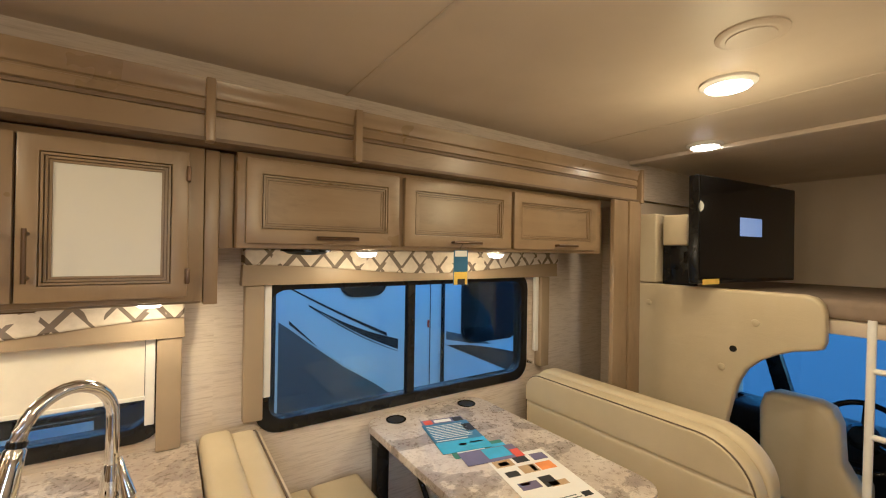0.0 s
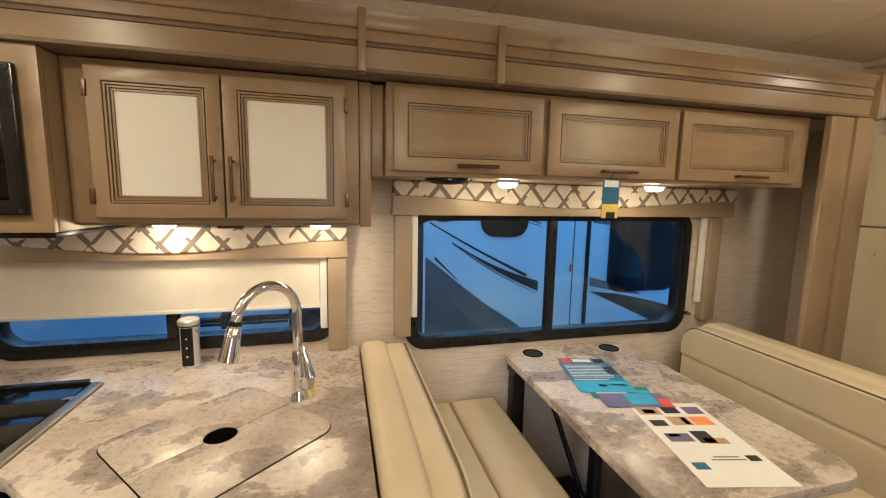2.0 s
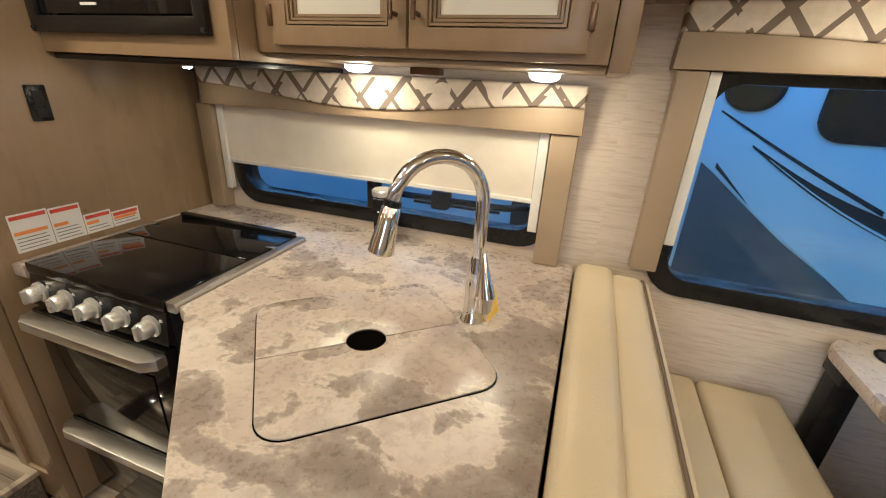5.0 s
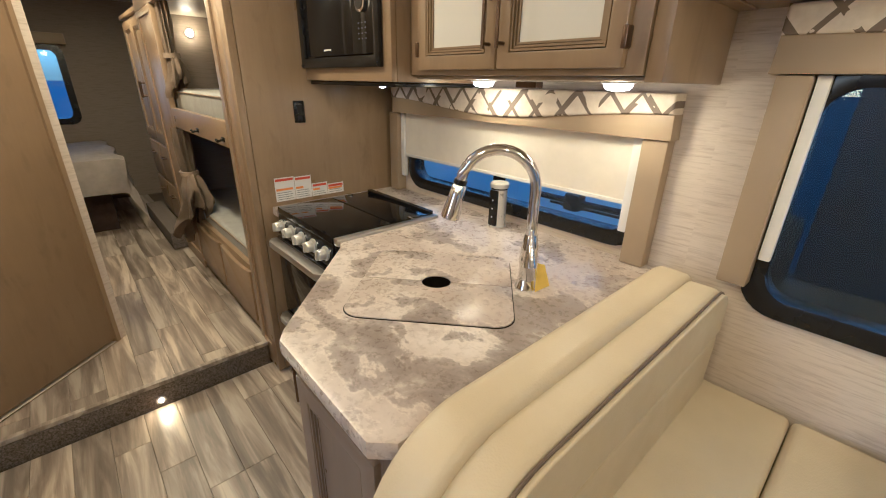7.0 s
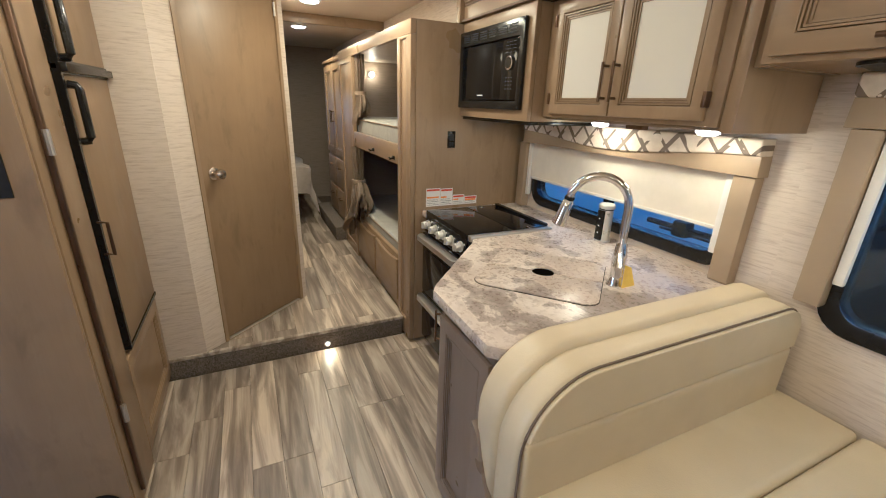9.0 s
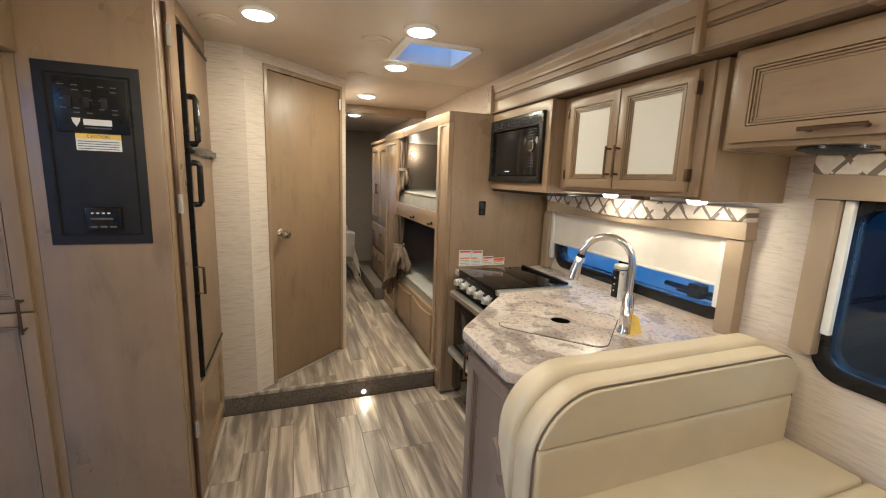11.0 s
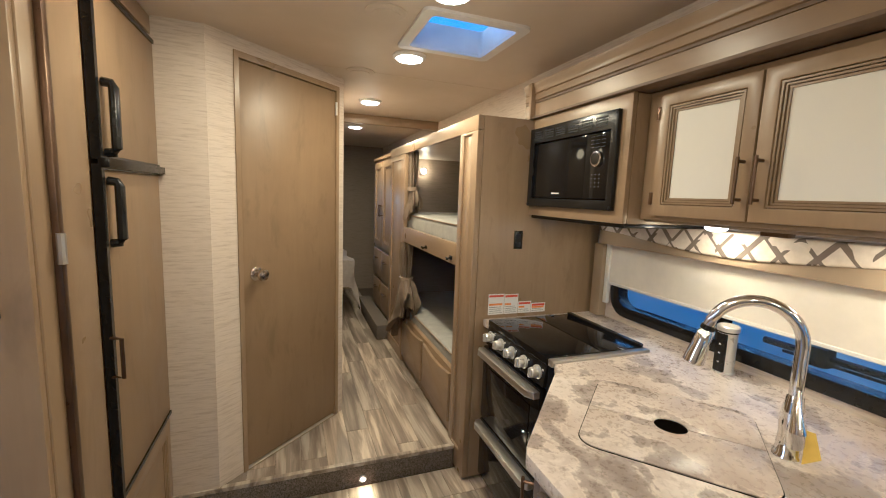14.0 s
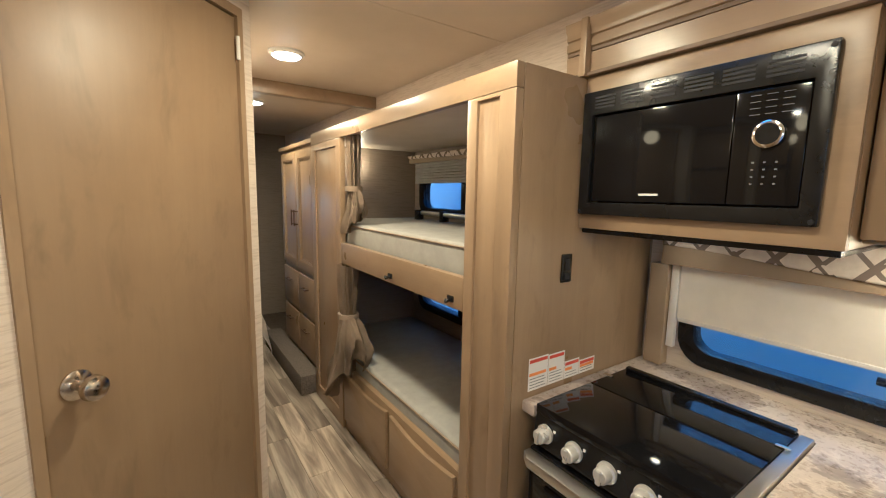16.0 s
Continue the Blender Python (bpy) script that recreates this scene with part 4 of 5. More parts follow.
for cx, cy in ((2.352, 2.325), (2.748, 2.315)):
    c = part("cup_holder", ring([(cx + 0.046 * math.cos(k * 0.2244), cy + 0.046 * math.sin(k * 0.2244)) for k in range(28)], [(cx + 0.039 * math.cos(k * 0.2244), cy + 0.039 * math.sin(k * 0.2244)) for k in range(28)], TT + 0.0005, TT + 0.004), BLACK, tb, "round black cup holder")
    part("cup_floor", lathe([(0.0395, TT + 0.0006), (0.0395, TT + 0.0015)], (cx, cy, 0)), BLACK_MATTE, c)
part("leg", box((2.27, 2.345, 0.0), (2.33, 2.405, TT - 0.036), 0.004), BLACK, tb, "black wall-side leg")
part("leg", box((2.76, 2.345, 0.0), (2.82, 2.405, TT - 0.036), 0.004), BLACK, tb, "black wall-side leg")
part("cleat", box((2.26, 2.31, TT - 0.10), (2.83, 2.405, TT - 0.037), 0.004), BLACK, tb)
part("post", tube([(2.52, 2.05, 0.12), (2.52, 2.05, TT - 0.036)], 0.028, 16), BLACK, tb)
part("brace", tube([(2.52, 2.05, 0.16), (2.46, 2.36, 0.62)], 0.012, 10), BLACK, tb)
part("foot", box((2.40, 2.0, 0.0), (2.64, 2.40, 0.12), 0.01), BLACK, tb)

# printed leaflets on the table, one after another toward the aisle
def leaflet(cx, cy, w, h, turn, paper, blocks, label, k):
    t = thing("leaflet", (cx, cy, TT), label, "leaflet", "leaflets on the table")
    m = Matrix.Translation((cx, cy, TT + 0.0008 + 0.0016 * k)) @ Matrix.Rotation(radians(turn), 4, "Z")
    sheet = part("sheet", box((-w / 2, -h / 2, 0), (w / 2, h / 2, 0.0008), 0), paper, t, "", m)
    for u0, v0, u1, v1, ink in blocks:
        part("print", box((u0 * w, v0 * h, 0.0008), (u1 * w, v1 * h, 0.0012), 0), ink, sheet, "", m)

bars = [(-0.44, 0.40 - 0.055 * j, 0.34 + 0.03 * (j % 2), 0.415 - 0.055 * j, PAPER_WHITE) for j in range(9)]
leaflet(2.525, 2.20, 0.20, 0.055, -13, PURPLE_INK, [(-0.2, -0.2, 0.2, 0.3, PAPER_WHITE), (-0.45, -0.4, -0.25, 0.4, RED_INK), (0.25, -0.4, 0.48, 0.4, INK)], "small dark printed card on the table", 0)
leaflet(2.488, 2.045, 0.215, 0.27, -13, BLUE_INK, bars + [(-0.5, -0.5, 0.5, -0.16, CYAN_INK), (0.30, 0.10, 0.5, 0.36, INK), (-0.08, -0.33, 0.06, -0.27, RED_INK), (0.14, -0.30, 0.42, -0.26, PAPER_WHITE), (-0.44, -0.12, 0.20, -0.10, PAPER_WHITE)], "blue printed leaflet with lines of text on the table", 1)
leaflet(2.500, 1.905, 0.235, 0.09, -13, GREEN_INK, [(-0.4, -0.1, 0.1, 0.02, PAPER_WHITE), (0.2, -0.5, 0.5, 0.2, CYAN_INK)], "green printed leaflet on the table", 0)
leaflet(2.510, 1.842, 0.24, 0.10, -12, PURPLE_INK, [(-0.1, -0.3, 0.32, 0.45, CYAN_INK), (0.34, -0.5, 0.5, 0.1, RED_INK)], "purple printed leaflet with a blue badge on the table", 1)
leaflet(2.545, 1.598, 0.25, 0.42, -12, PAPER_WHITE, [(-0.45, 0.32, -0.15, 0.43, TAN_INK), (-0.38, 0.34, -0.22, 0.40, BLUE_INK), (-0.10, 0.34, 0.12, 0.44, INK), (0.20, 0.33, 0.44, 0.44, PURPLE_INK), (-0.42, 0.16, -0.22, 0.24, INK), (-0.15, 0.17, 0.12, 0.29, TAN_INK), (0.14, 0.17, 0.40, 0.29, ORANGE_INK), (0.02, 0.18, 0.09, 0.28, INK), (-0.40, -0.04, -0.10, 0.06, PURPLE_INK), (-0.36, 0.02, -0.22, 0.06, RED_INK), (-0.05, -0.06, 0.16, 0.09, INK), (0.02, -0.07, 0.30, 0.0, TAN_INK), (-0.42, -0.34, -0.26, -0.27, BLUE_INK), (-0.1, -0.22, 0.2, -0.21, RV_GREY), (-0.15, -0.25, 0.25, -0.24, RV_GREY), (0.28, -0.26, 0.42, -0.20, INK)], "white glossy product leaflet with small pictures on the table", 0)

tg = thing("hanging_tag", (2.425, 1.95, 1.47), "blue and yellow leaflet hanging from a cabinet handle", "tag")
part("cord", tube([(2.45, 1.958, 1.638), (2.428, 1.952, 1.615), (2.426, 1.951, 1.60)], 0.0015, 6), INK, tg)
m = basis((2.392, 1.945, 1.472), (1, 0.12, 0))
sheet = part("sheet", box((0, 0, 0), (0.075, 0.135, 0.002), 0), BLUE_INK, tg, "", m)
part("print", box((0.002, 0.0, 0.002), (0.073, 0.05, 0.0026), 0), YELLOW, sheet, "yellow lower half", m)
part("print", box((0.006, 0.11, 0.002), (0.069, 0.133, 0.0026), 0), PAPER_WHITE, sheet, "", m)
part("print", box((0.02, 0.0, 0.0026), (0.06, 0.022, 0.003), 0), INK, sheet, "", m)

# ---- bunks ----
bk = thing("bunk_bed", (-0.9, 1.9, 0.13), "built-in maple double bunk with framed openings", "bunk bed")
m = xz(0, BY + 0.03, 0)
XL, XR = -1.735, 0.125
part("top_rail", box((XL, 1.822, 0), (XR, 1.892, 0.03), 0.003), WOOD_X, bk, "", m)
def stile(x0, x1, z0, z1, inset):
    s = part("stile", ring(rect(x0, z0, x1, z1), rect(x0 + inset[0], z0 + inset[2], x1 - inset[1], z1 - inset[3]), 0.0, 0.03, bev=0.003), WOOD_Z, bk, "", m)
    part("panel", box((x0 + inset[0] - 0.002, z0 + inset[2] - 0.002, 0.004), (x1 - inset[1] + 0.002, z1 - inset[3] + 0.002, 0.02), 0.002), WOOD_Z, s, "", m)
stile(XL, -1.225, 0.131, 1.821, (0.07, 0.07, 0.09, 0.04))
stile(-0.092, XR, 0.02, 1.821, (0.048, 0.067, 0.12, 0.012))
part("mid_rail", box((-1.224, 1.128, 0), (-0.093, 1.246, 0.03), 0.004), WOOD_X, bk, "", m)
part("base_rail", box((-1.224, 0.131, -0.02), (-0.093, 0.515, 0.012), 0.003), WOOD_X, bk, "", m)
for a, b in ((-1.20, -0.67), (-0.63, -0.125)):
    top = [(a + (b - a) * k / 12, 0.492 - 0.022 * math.sin(math.pi * k / 12)) for k in range(13)]
    part("drawer_front", prism([(a, 0.20), (b, 0.20)] + top[::-1], 0.012, 0.032, 0.005), WOOD_X, bk, "drawer front with a scooped top edge", m)
part("end_panel", box((0.095, BY + 0.032, 0.02), (XR, 2.415, 1.892), 0.003), WOOD_Z, bk)
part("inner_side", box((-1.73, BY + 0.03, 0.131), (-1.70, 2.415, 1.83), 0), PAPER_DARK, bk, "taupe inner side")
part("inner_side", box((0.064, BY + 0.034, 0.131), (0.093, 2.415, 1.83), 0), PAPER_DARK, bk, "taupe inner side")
part("bunk_ceiling", box((-1.70, BY + 0.03, 1.83), (0.064, 2.415, 1.85), 0), CEILING, bk)
part("upper_base", box((-1.70, BY + 0.032, 1.13), (0.064, 2.415, 1.17), 0), WOOD_X, bk)
part("lower_base", box((-1.70, BY + 0.052, 0.14), (0.064, 2.415, 0.47), 0), WOOD_X, bk)
for hx in (-0.62, -0.16):
    h = part("hook", box((hx - 0.018, 1.150, 0.03), (hx + 0.018, 1.172, 0.036), 0.002), BLACK, bk, "small black curtain hook", m)
    part("prong", tube([(hx, 1.16, 0.034), (hx + 0.01, 1.155, 0.06), (hx + 0.022, 1.165, 0.068)], 0.006, 8), BLACK, h, "", m)
for z0, z1, which in ((1.171, 1.352, "upper"), (0.471, 0.588, "lower")):
    mt = thing("bunk_mattress", (-0.8, 2.0, z0), "grey cloth mattress with corded edges on the %s bunk" % which, "mattress", "bunk mattresses")
    part("cushion", box((-1.695, BY + 0.045, z0), (0.06, 2.40, z1), 0.03, None, 4), MATTRESS, mt)
    for zc in (z1 - 0.012, z0 + 0.014):
        part("piping", tube([(-1.67, BY + 0.044, zc), (0.04, BY + 0.044, zc)], 0.004, 8), CURTAIN, mt, "taupe cord along the edge")
gr = thing("bunk_guard_rail", (-0.9, 1.95, 1.35), "folding chrome guard rail lying on the upper mattress", "guard rail")
part("bar", tube([(-1.45, 2.30, 1.40), (-0.30, 2.22, 1.40)], 0.014, 12), STEEL, gr)
for px in (-1.42, -1.12):
    part("bracket", box((px - 0.02, 2.26, 1.353), (px + 0.02, 2.31, 1.418), 0.006), BLACK, gr)

def curtain(xc, yc, z_top, tie, z_low, top, mid, low, out, label):
    """A gathered cloth tied in the middle: folds round a waist, flaring below it."""
    own = bmesh.new()
    nu, nv = 56, 40
    rows = []
    for j in range(nv + 1):
        z = z_top + (z_low - z_top) * j / nv
        if z > tie:
            f = ((z - tie) / (z_top - tie)) ** 0.6
            rx, ry = (mid[i] + (top[i] - mid[i]) * f for i in (0, 1))
            sx = 0.0
        else:
            f = min(1.0, 1.25 * (tie - z) / (tie - z_low)) ** 0.75
            rx, ry = (mid[i] + (low[i] - mid[i]) * f for i in (0, 1))
            sx = f
        row = []
        for i in range(nu):
            a = 2 * math.pi * i / nu
            k = 1 + 0.24 * math.sin(a * 9 + 1.7 * math.sin(z * 7)) + (0.30 + 0.45 * sx) * noise.noise(Vector((math.cos(a) * 1.5, math.sin(a) * 1.5, z * 6)))
            row.append(own.verts.new((xc + rx * k * math.cos(a) + (0.02 + out) * sx, yc + ry * k * math.sin(a) - out * sx, z + sx * (out * 2.6 * math.cos(a) + 0.05 * math.sin(a + 0.6) + 0.10 * low[0] / 0.12 * noise.noise(Vector((math.cos(a) * 1.8, math.sin(a) * 1.8, 4.0)))))))
        rows.append(row)
    for a, b in zip(rows, rows[1:]):
        for i in range(nu):
            own.faces.new((a[i], a[(i + 1) % nu], b[(i + 1) % nu], b[i]))
    bmesh.ops.solidify(own, geom=own.faces[:], thickness=0.004)
    bmesh.ops.recalc_face_normals(own, faces=own.faces)
    t = thing("bunk_curtain", (xc, yc, z_low), label, "curtain", "bunk curtains")
    part("cloth", own, CURTAIN, t)
    def loop(g):
        return [(xc + (mid[0] + g) * math.cos(k * 0.3927), yc + (mid[1] + g) * math.sin(k * 0.3927)) for k in range(16)]
    part("tie", ring(loop(0.022), loop(0.008), tie - 0.014, tie + 0.014), CURTAIN, t, "cloth tie band")

curtain(-1.165, BY + 0.055, 1.83, 1.545, 1.362, (0.05, 0.028), (0.032, 0.024), (0.065, 0.048), 0.0, "taupe curtain tied back in the upper bunk")
curtain(-1.155, BY + 0.012, 1.127, 0.84, 0.50, (0.075, 0.04), (0.040, 0.034), (0.14, 0.095), 0.028, "taupe curtain tied back over the lower bunk edge")

# bunk end: outlet and warning stickers
ol = thing("wall_outlet", (0.125, 1.905, 1.25), "black light switch on the maple bunk end", "switch")
part("plate", box((0.1255, 1.882, 1.247), (0.132, 1.930, 1.34), 0.004), BLACK, ol)
part("rocker", box((0.132, 1.894, 1.287), (0.136, 1.918, 1.325), 0.002), BLACK_MATTE, ol)
part("rocker", box((0.132, 1.894, 1.257), (0.135, 1.918, 1.278), 0.002), BLACK_MATTE, ol)
y0 = 1.757
for k, (w, h) in enumerate(((0.090, 0.108), (0.080, 0.104), (0.078, 0.062), (0.086, 0.050))):
    s = thing("warning_sticker", (0.126, y0 + w / 2, 0.905 + 0.004 * k), "white warning sticker with red and orange bands", "sticker", "warning stickers")
    mm = yz(0.1252, y0, 0.906)
    part("sheet", box((0, 0, 0), (w, h, 0.0008), 0), PAPER_WHITE, s, "", mm)
    part("band", box((0.004, h - 0.016, 0.0008), (w - 0.004, h - 0.005, 0.0012), 0), RED_INK, s, "red band", mm)
    part("band", box((0.004, h * 0.45, 0.0008), (w * (0.9 if k in (0, 3) else 0.5), h * 0.45 + 0.010, 0.0012), 0), ORANGE_INK, s, "orange band", mm)
    for j in range(4):
        zz = 0.008 + 0.010 * j
        if zz < h * 0.4:
            part("text_line", box((0.006, zz, 0.0008), (w - 0.010 - 0.006 * (j % 2), zz + 0.002, 0.0011), 0), RV_GREY, s, "", mm)
    y0 += w + 0.002

# ---- refrigerator side ----
FYR = 0.316
fc = thing("refrigerator_cabinet", (0.42, -0.07, 0.0), "tall maple cabinet round the refrigerator", "cabinet")
part("carcass", box((-0.04, ENTRY + 0.005, 0.0), (0.855, FYR - 0.02, 2.14), 0), WOOD_Z, fc)
part("front_panel", box((0.856, -0.062, 0.0), (0.876, FYR - 0.004, 2.14), 0.003), WOOD_Z, fc)
part("side_stile", box((0.585, FYR - 0.019, 0.0), (0.855, FYR, 2.14), 0.002), WOOD_Z, fc)
part("edge_strip", box((0.775, FYR + 0.001, 0.06), (0.797, FYR + 0.016, 2.05), 0.003), BRONZE, fc, "brown metal hinge strip")
for hz in (1.94, 1.35, 0.42):
    part("hinge", tube([(0.797, FYR + 0.018, hz - 0.035), (0.797, FYR + 0.018, hz + 0.035)], 0.009, 8), STEEL, fc, "hinge barrel")
part("top_stile", box((-0.04, FYR - 0.019, 2.075), (0.583, FYR, 2.14), 0.002), WOOD_X, fc)
mm = basis((0.58, FYR - 0.02, 0.05), (-1, 0, 0))
shaker(fc, mm, 0.60, 0.455, 0.02, 0.06, frame_mat=WOOD_X, panel_mat=WOOD_X, name="lower_panel")
fr = thing("refrigerator", (0.25, 0.1, 0.47), "built-in two-door refrigerator with maple panels and black trim", "refrigerator")
def fridge_door(z0, z1, hz0, hz1, name):
    d = part(name, box((-0.022, FYR - 0.015, z0), (0.522, FYR + 0.004, z1), 0.003), WOOD_DOOR, fr)
    part("trim", ring(rect(-0.034, z0 - 0.008, 0.538, z1 + 0.008), rect(-0.020, z0 + 0.006, 0.520, z1 - 0.006), 0, 0.024), BLACK, d, "black door edge", Matrix(((1, 0, 0, 0), (0, 0, 1, FYR - 0.014), (0, 1, 0, 0), (0, 0, 0, 1))))
    pts = [(0.49, FYR + 0.006, hz0), (0.49, FYR + 0.028, hz0 + 0.003), (0.49, FYR + 0.034, hz0 + 0.014), (0.49, FYR + 0.034, hz1 - 0.014), (0.49, FYR + 0.028, hz1 - 0.003), (0.49, FYR + 0.006, hz1)]
    part("handle", tube(pts, 0.013, 8), BLACK, d, "chunky black pull handle")
fridge_door(1.575, 2.045, 1.587, 1.785, "freezer_door")
fridge_door(0.535, 1.545, 1.325, 1.508, "fridge_door")
part("divider", box((-0.045, FYR, 1.545), (0.535, FYR + 0.028, 1.572), 0.003), BLACK, fr)
part("corner_cap", box((-0.05, FYR, 1.535), (-0.03, FYR + 0.034, 1.585), 0.004), BLACK, fr)
part("corner_cap", box((-0.045, FYR, 0.520), (-0.025, FYR + 0.03, 0.552), 0.004), BLACK, fr)
part("latch", tube([(0.535, FYR + 0.004, 0.93), (0.55, FYR + 0.035, 0.93), (0.55, FYR + 0.035, 1.05), (0.535, FYR + 0.004, 1.05)], 0.006, 8), BRONZE, fr, "small bronze pull")

# control centre on the cabinet end
pc = thing("control_panel", (0.876, 0.125, 1.20), "dark navy control panel with switches and a warning label", "control panel")
mm = yz(0.8765, 0, 0) @ Matrix.Translation((0, 0.055, 0)) @ Matrix.Diagonal((0.95, 0.965, 1, 1))
part("plate", box((-0.024, 1.203, 0), (0.273, 1.808, 0.006), 0.002), BLACK_MATTE, pc, "", mm)
part("recess_frame", ring(rect(0.005, 1.235, 0.245, 1.775), rect(0.010, 1.24, 0.240, 1.77), 0.006, 0.010), BLACK, pc, "", mm)
up = part("switch_plate", box((0.03, 1.585, 0.006), (0.235, 1.762, 0.014), 0.003), BLACK, pc, "", mm)
for j, row in enumerate((1.735, 1.72, 1.69, 1.662, 1.648)):
    for k in range(5):
        if (j + k * 2) % 3 != 1:
            part("legend", box((0.045 + 0.036 * k, row, 0.014), (0.062 + 0.036 * k, row + 0.003, 0.0144), 0), RV_GREY, up, "", mm)
for k in range(3):
    part("rocker", box((0.06 + 0.05 * k, 1.665, 0.014), (0.078 + 0.05 * k, 1.70, 0.019), 0.002), BLACK_MATTE, up, "", mm)
part("emblem", prism([(0.075, 1.62), (0.085, 1.603), (0.095, 1.62), (0.097, 1.632), (0.073, 1.632)], 0.014, 0.0146), PAPER_WHITE, up, "plain white emblem", mm)
part("emblem_bar", box((0.105, 1.610, 0.014), (0.185, 1.630, 0.0146), 0), PAPER_WHITE, up, "plain white maker's bar", mm)
part("emblem_bar", box((0.108, 1.600, 0.014), (0.182, 1.604, 0.0146), 0), RV_GREY, up, "", mm)
cl = part("caution_label", box((0.075, 1.527, 0.006), (0.205, 1.583, 0.0068), 0), PAPER_WHITE, pc, "white label with a yellow caution head", mm)
part("caution_head", box((0.0755, 1.566, 0.0068), (0.2045, 1.5825, 0.0072), 0), YELLOW, cl, "", mm)
for j in range(4):
    part("text_line", box((0.08, 1.532 + 0.008 * j, 0.0068), (0.198, 1.5345 + 0.008 * j, 0.0071), 0), RV_GREY, cl, "", mm)
tx = bpy.data.curves.new("caution_text", "FONT")
tx.body, tx.size, tx.align_x = "CAUTION", 0.014, "CENTER"
tx.materials.append(INK)
to = new("caution_text", tx)
to.parent = cl
to.matrix_basis = Matrix.Translation(-ORIGIN[cl.name]) @ mm @ Matrix.Translation((0.14, 1.5695, 0.0074))
lo = part("charger_unit", box((0.085, 1.255, 0.006), (0.19, 1.335, 0.026), 0.004), BLACK, pc, "black charger display", mm)
for k in range(4):
    part("lamp_mark", box((0.102 + 0.016 * k, 1.312, 0.026), (0.110 + 0.016 * k, 1.317, 0.0264), 0), PAPER_WHITE, lo, "", mm)
part("maker_bar", box((0.10, 1.292, 0.026), (0.165, 1.298, 0.0264), 0), RV_GREY, lo, "", mm)
for k in range(3):
    part("button", box((0.098 + 0.028 * k, 1.264, 0.026), (0.118 + 0.028 * k, 1.270, 0.0264), 0), RV_GREY, lo, "", mm)

for vy in (0.085, 0.225, -0.135):
    v = thing("floor_vent", (0.876, vy, 0.03), "round black furnace vent low on the cabinet", "vent", "furnace vents")
    part("ring", lathe([(0.064, 0.0), (0.064, 0.006), (0.056, 0.010), (0.050, 0.010)], (0.877, vy, 0.098), "x", 24), BLACK_MATTE, v)
    part("grille", lathe([(0.051, 0.001), (0.048, 0.006), (0.01, 0.008)], (0.877, vy, 0.098), "x", 20), BLACK_MATTE, v)

# pantry beside it and a cabinet above
pt = thing("pantry", (0.7, -0.26, 0.0), "tall maple pantry with a framed door and bronze handle", "pantry")
part("frame", box((0.856, ENTRY + 0.004, 0.0), (0.872, -0.064, 1.82), 0.002), WOOD_Z, pt)
for z0, h in ((0.20, 0.79), (0.995, 0.80)):
    dd = shaker(pt, yz(0.873, ENTRY + 0.01, z0), 0.35, h, 0.02, 0.045)
    if z0 > 0.5:
        continue
    bar_handle(dd, yz(0.893, -0.115, 0.985), 0.12)
oc = thing("overhead_cabinet", (1.0, -0.25, 1.81), "maple overhead cabinet above the pantry", "cabinet")
part("body", box((0.877, ENTRY + 0.004, 1.812), (1.02, -0.05, 2.14), 0.004), WOOD_Z, oc)
shaker(oc, yz(1.021, ENTRY + 0.02, 1.825), 0.37, 0.30, 0.02, 0.05)

# ---- wardrobe and bedroom ----
wd = thing("wardrobe", (-2.4, 2.0, 0.13), "tall maple wardrobe with two doors and drawers", "wardrobe")
part("body", box((-2.665, BY + 0.045, 0.13), (-1.74, 2.41, 1.848), 0.003), WOOD_Z, wd)
part("crown", box((-2.685, BY + 0.02, 1.85), (-1.74, 2.41, 1.878), 0.004), WOOD_X, wd)
for a in (-2.635, -2.205):
    dd = shaker(wd, xz(a, BY + 0.045, 0.95), 0.42, 0.875, 0.02, 0.06)
    bar_handle(dd, xz(a + (0.39 if a < -2.4 else 0.03), BY + 0.025, 1.33), 0.12)
    for z0 in (0.62, 0.30):
        dr = part("drawer", box((a, BY + 0.025, z0), (a + 0.42, BY + 0.045, z0 + 0.29), 0.004), WOOD_X, wd)
        bar_handle(dr, xz(a + 0.21, BY + 0.025, z0 + 0.2), 0.11, False)
solo("carpet_box", box((-2.9, BY - 0.10, 0.131), (-1.745, BY + 0.04, 0.27), 0.01), CARPET, "low carpeted box in front of the wardrobe", "carpet box")

bd = thing("bed", (-3.2, 0.5, 0.13), "bedroom bed with a beige blanket over a dark base", "bed")
part("base", box((-3.85, ENTRY + 0.01, 0.131), (-2.62, 1.30, 0.52), 0.01), BED_DARK, bd)
part("mattress", box((-3.86, ENTRY + 0.01, 0.521), (-2.50, 1.42, 0.76), 0.05, None, 4), MATTRESS, bd)
own = bmesh.new()
nu, nv = 40, 30
rows = []
for j in range(nv + 1):
    row = []
    for i in range(nu + 1):
        x, y = -3.86 + 1.62 * i / nu, -0.2 + 1.90 * j / nv
        dx, dy = max(0, x + 2.485), max(0, y - 1.435)
        drop = dx + dy
        wav = 0.018 * math.sin(9 * x + 13 * y) + 0.012 * noise.noise(Vector((x * 6, y * 6, 0)))
        row.append(own.verts.new((min(x, -2.485 + 0.2 * dx) + wav * (dx > 0), min(y, 1.435 + 0.2 * dy) + wav * (dy > 0), 0.775 + wav * 0.3 - drop * 1.15)))
    rows.append(row)
for a, b in zip(rows, rows[1:]):
    for i in range(nu):
        own.faces.new((a[i], a[i + 1], b[i + 1], b[i]))
bmesh.ops.solidify(own, geom=own.faces[:], thickness=0.008)
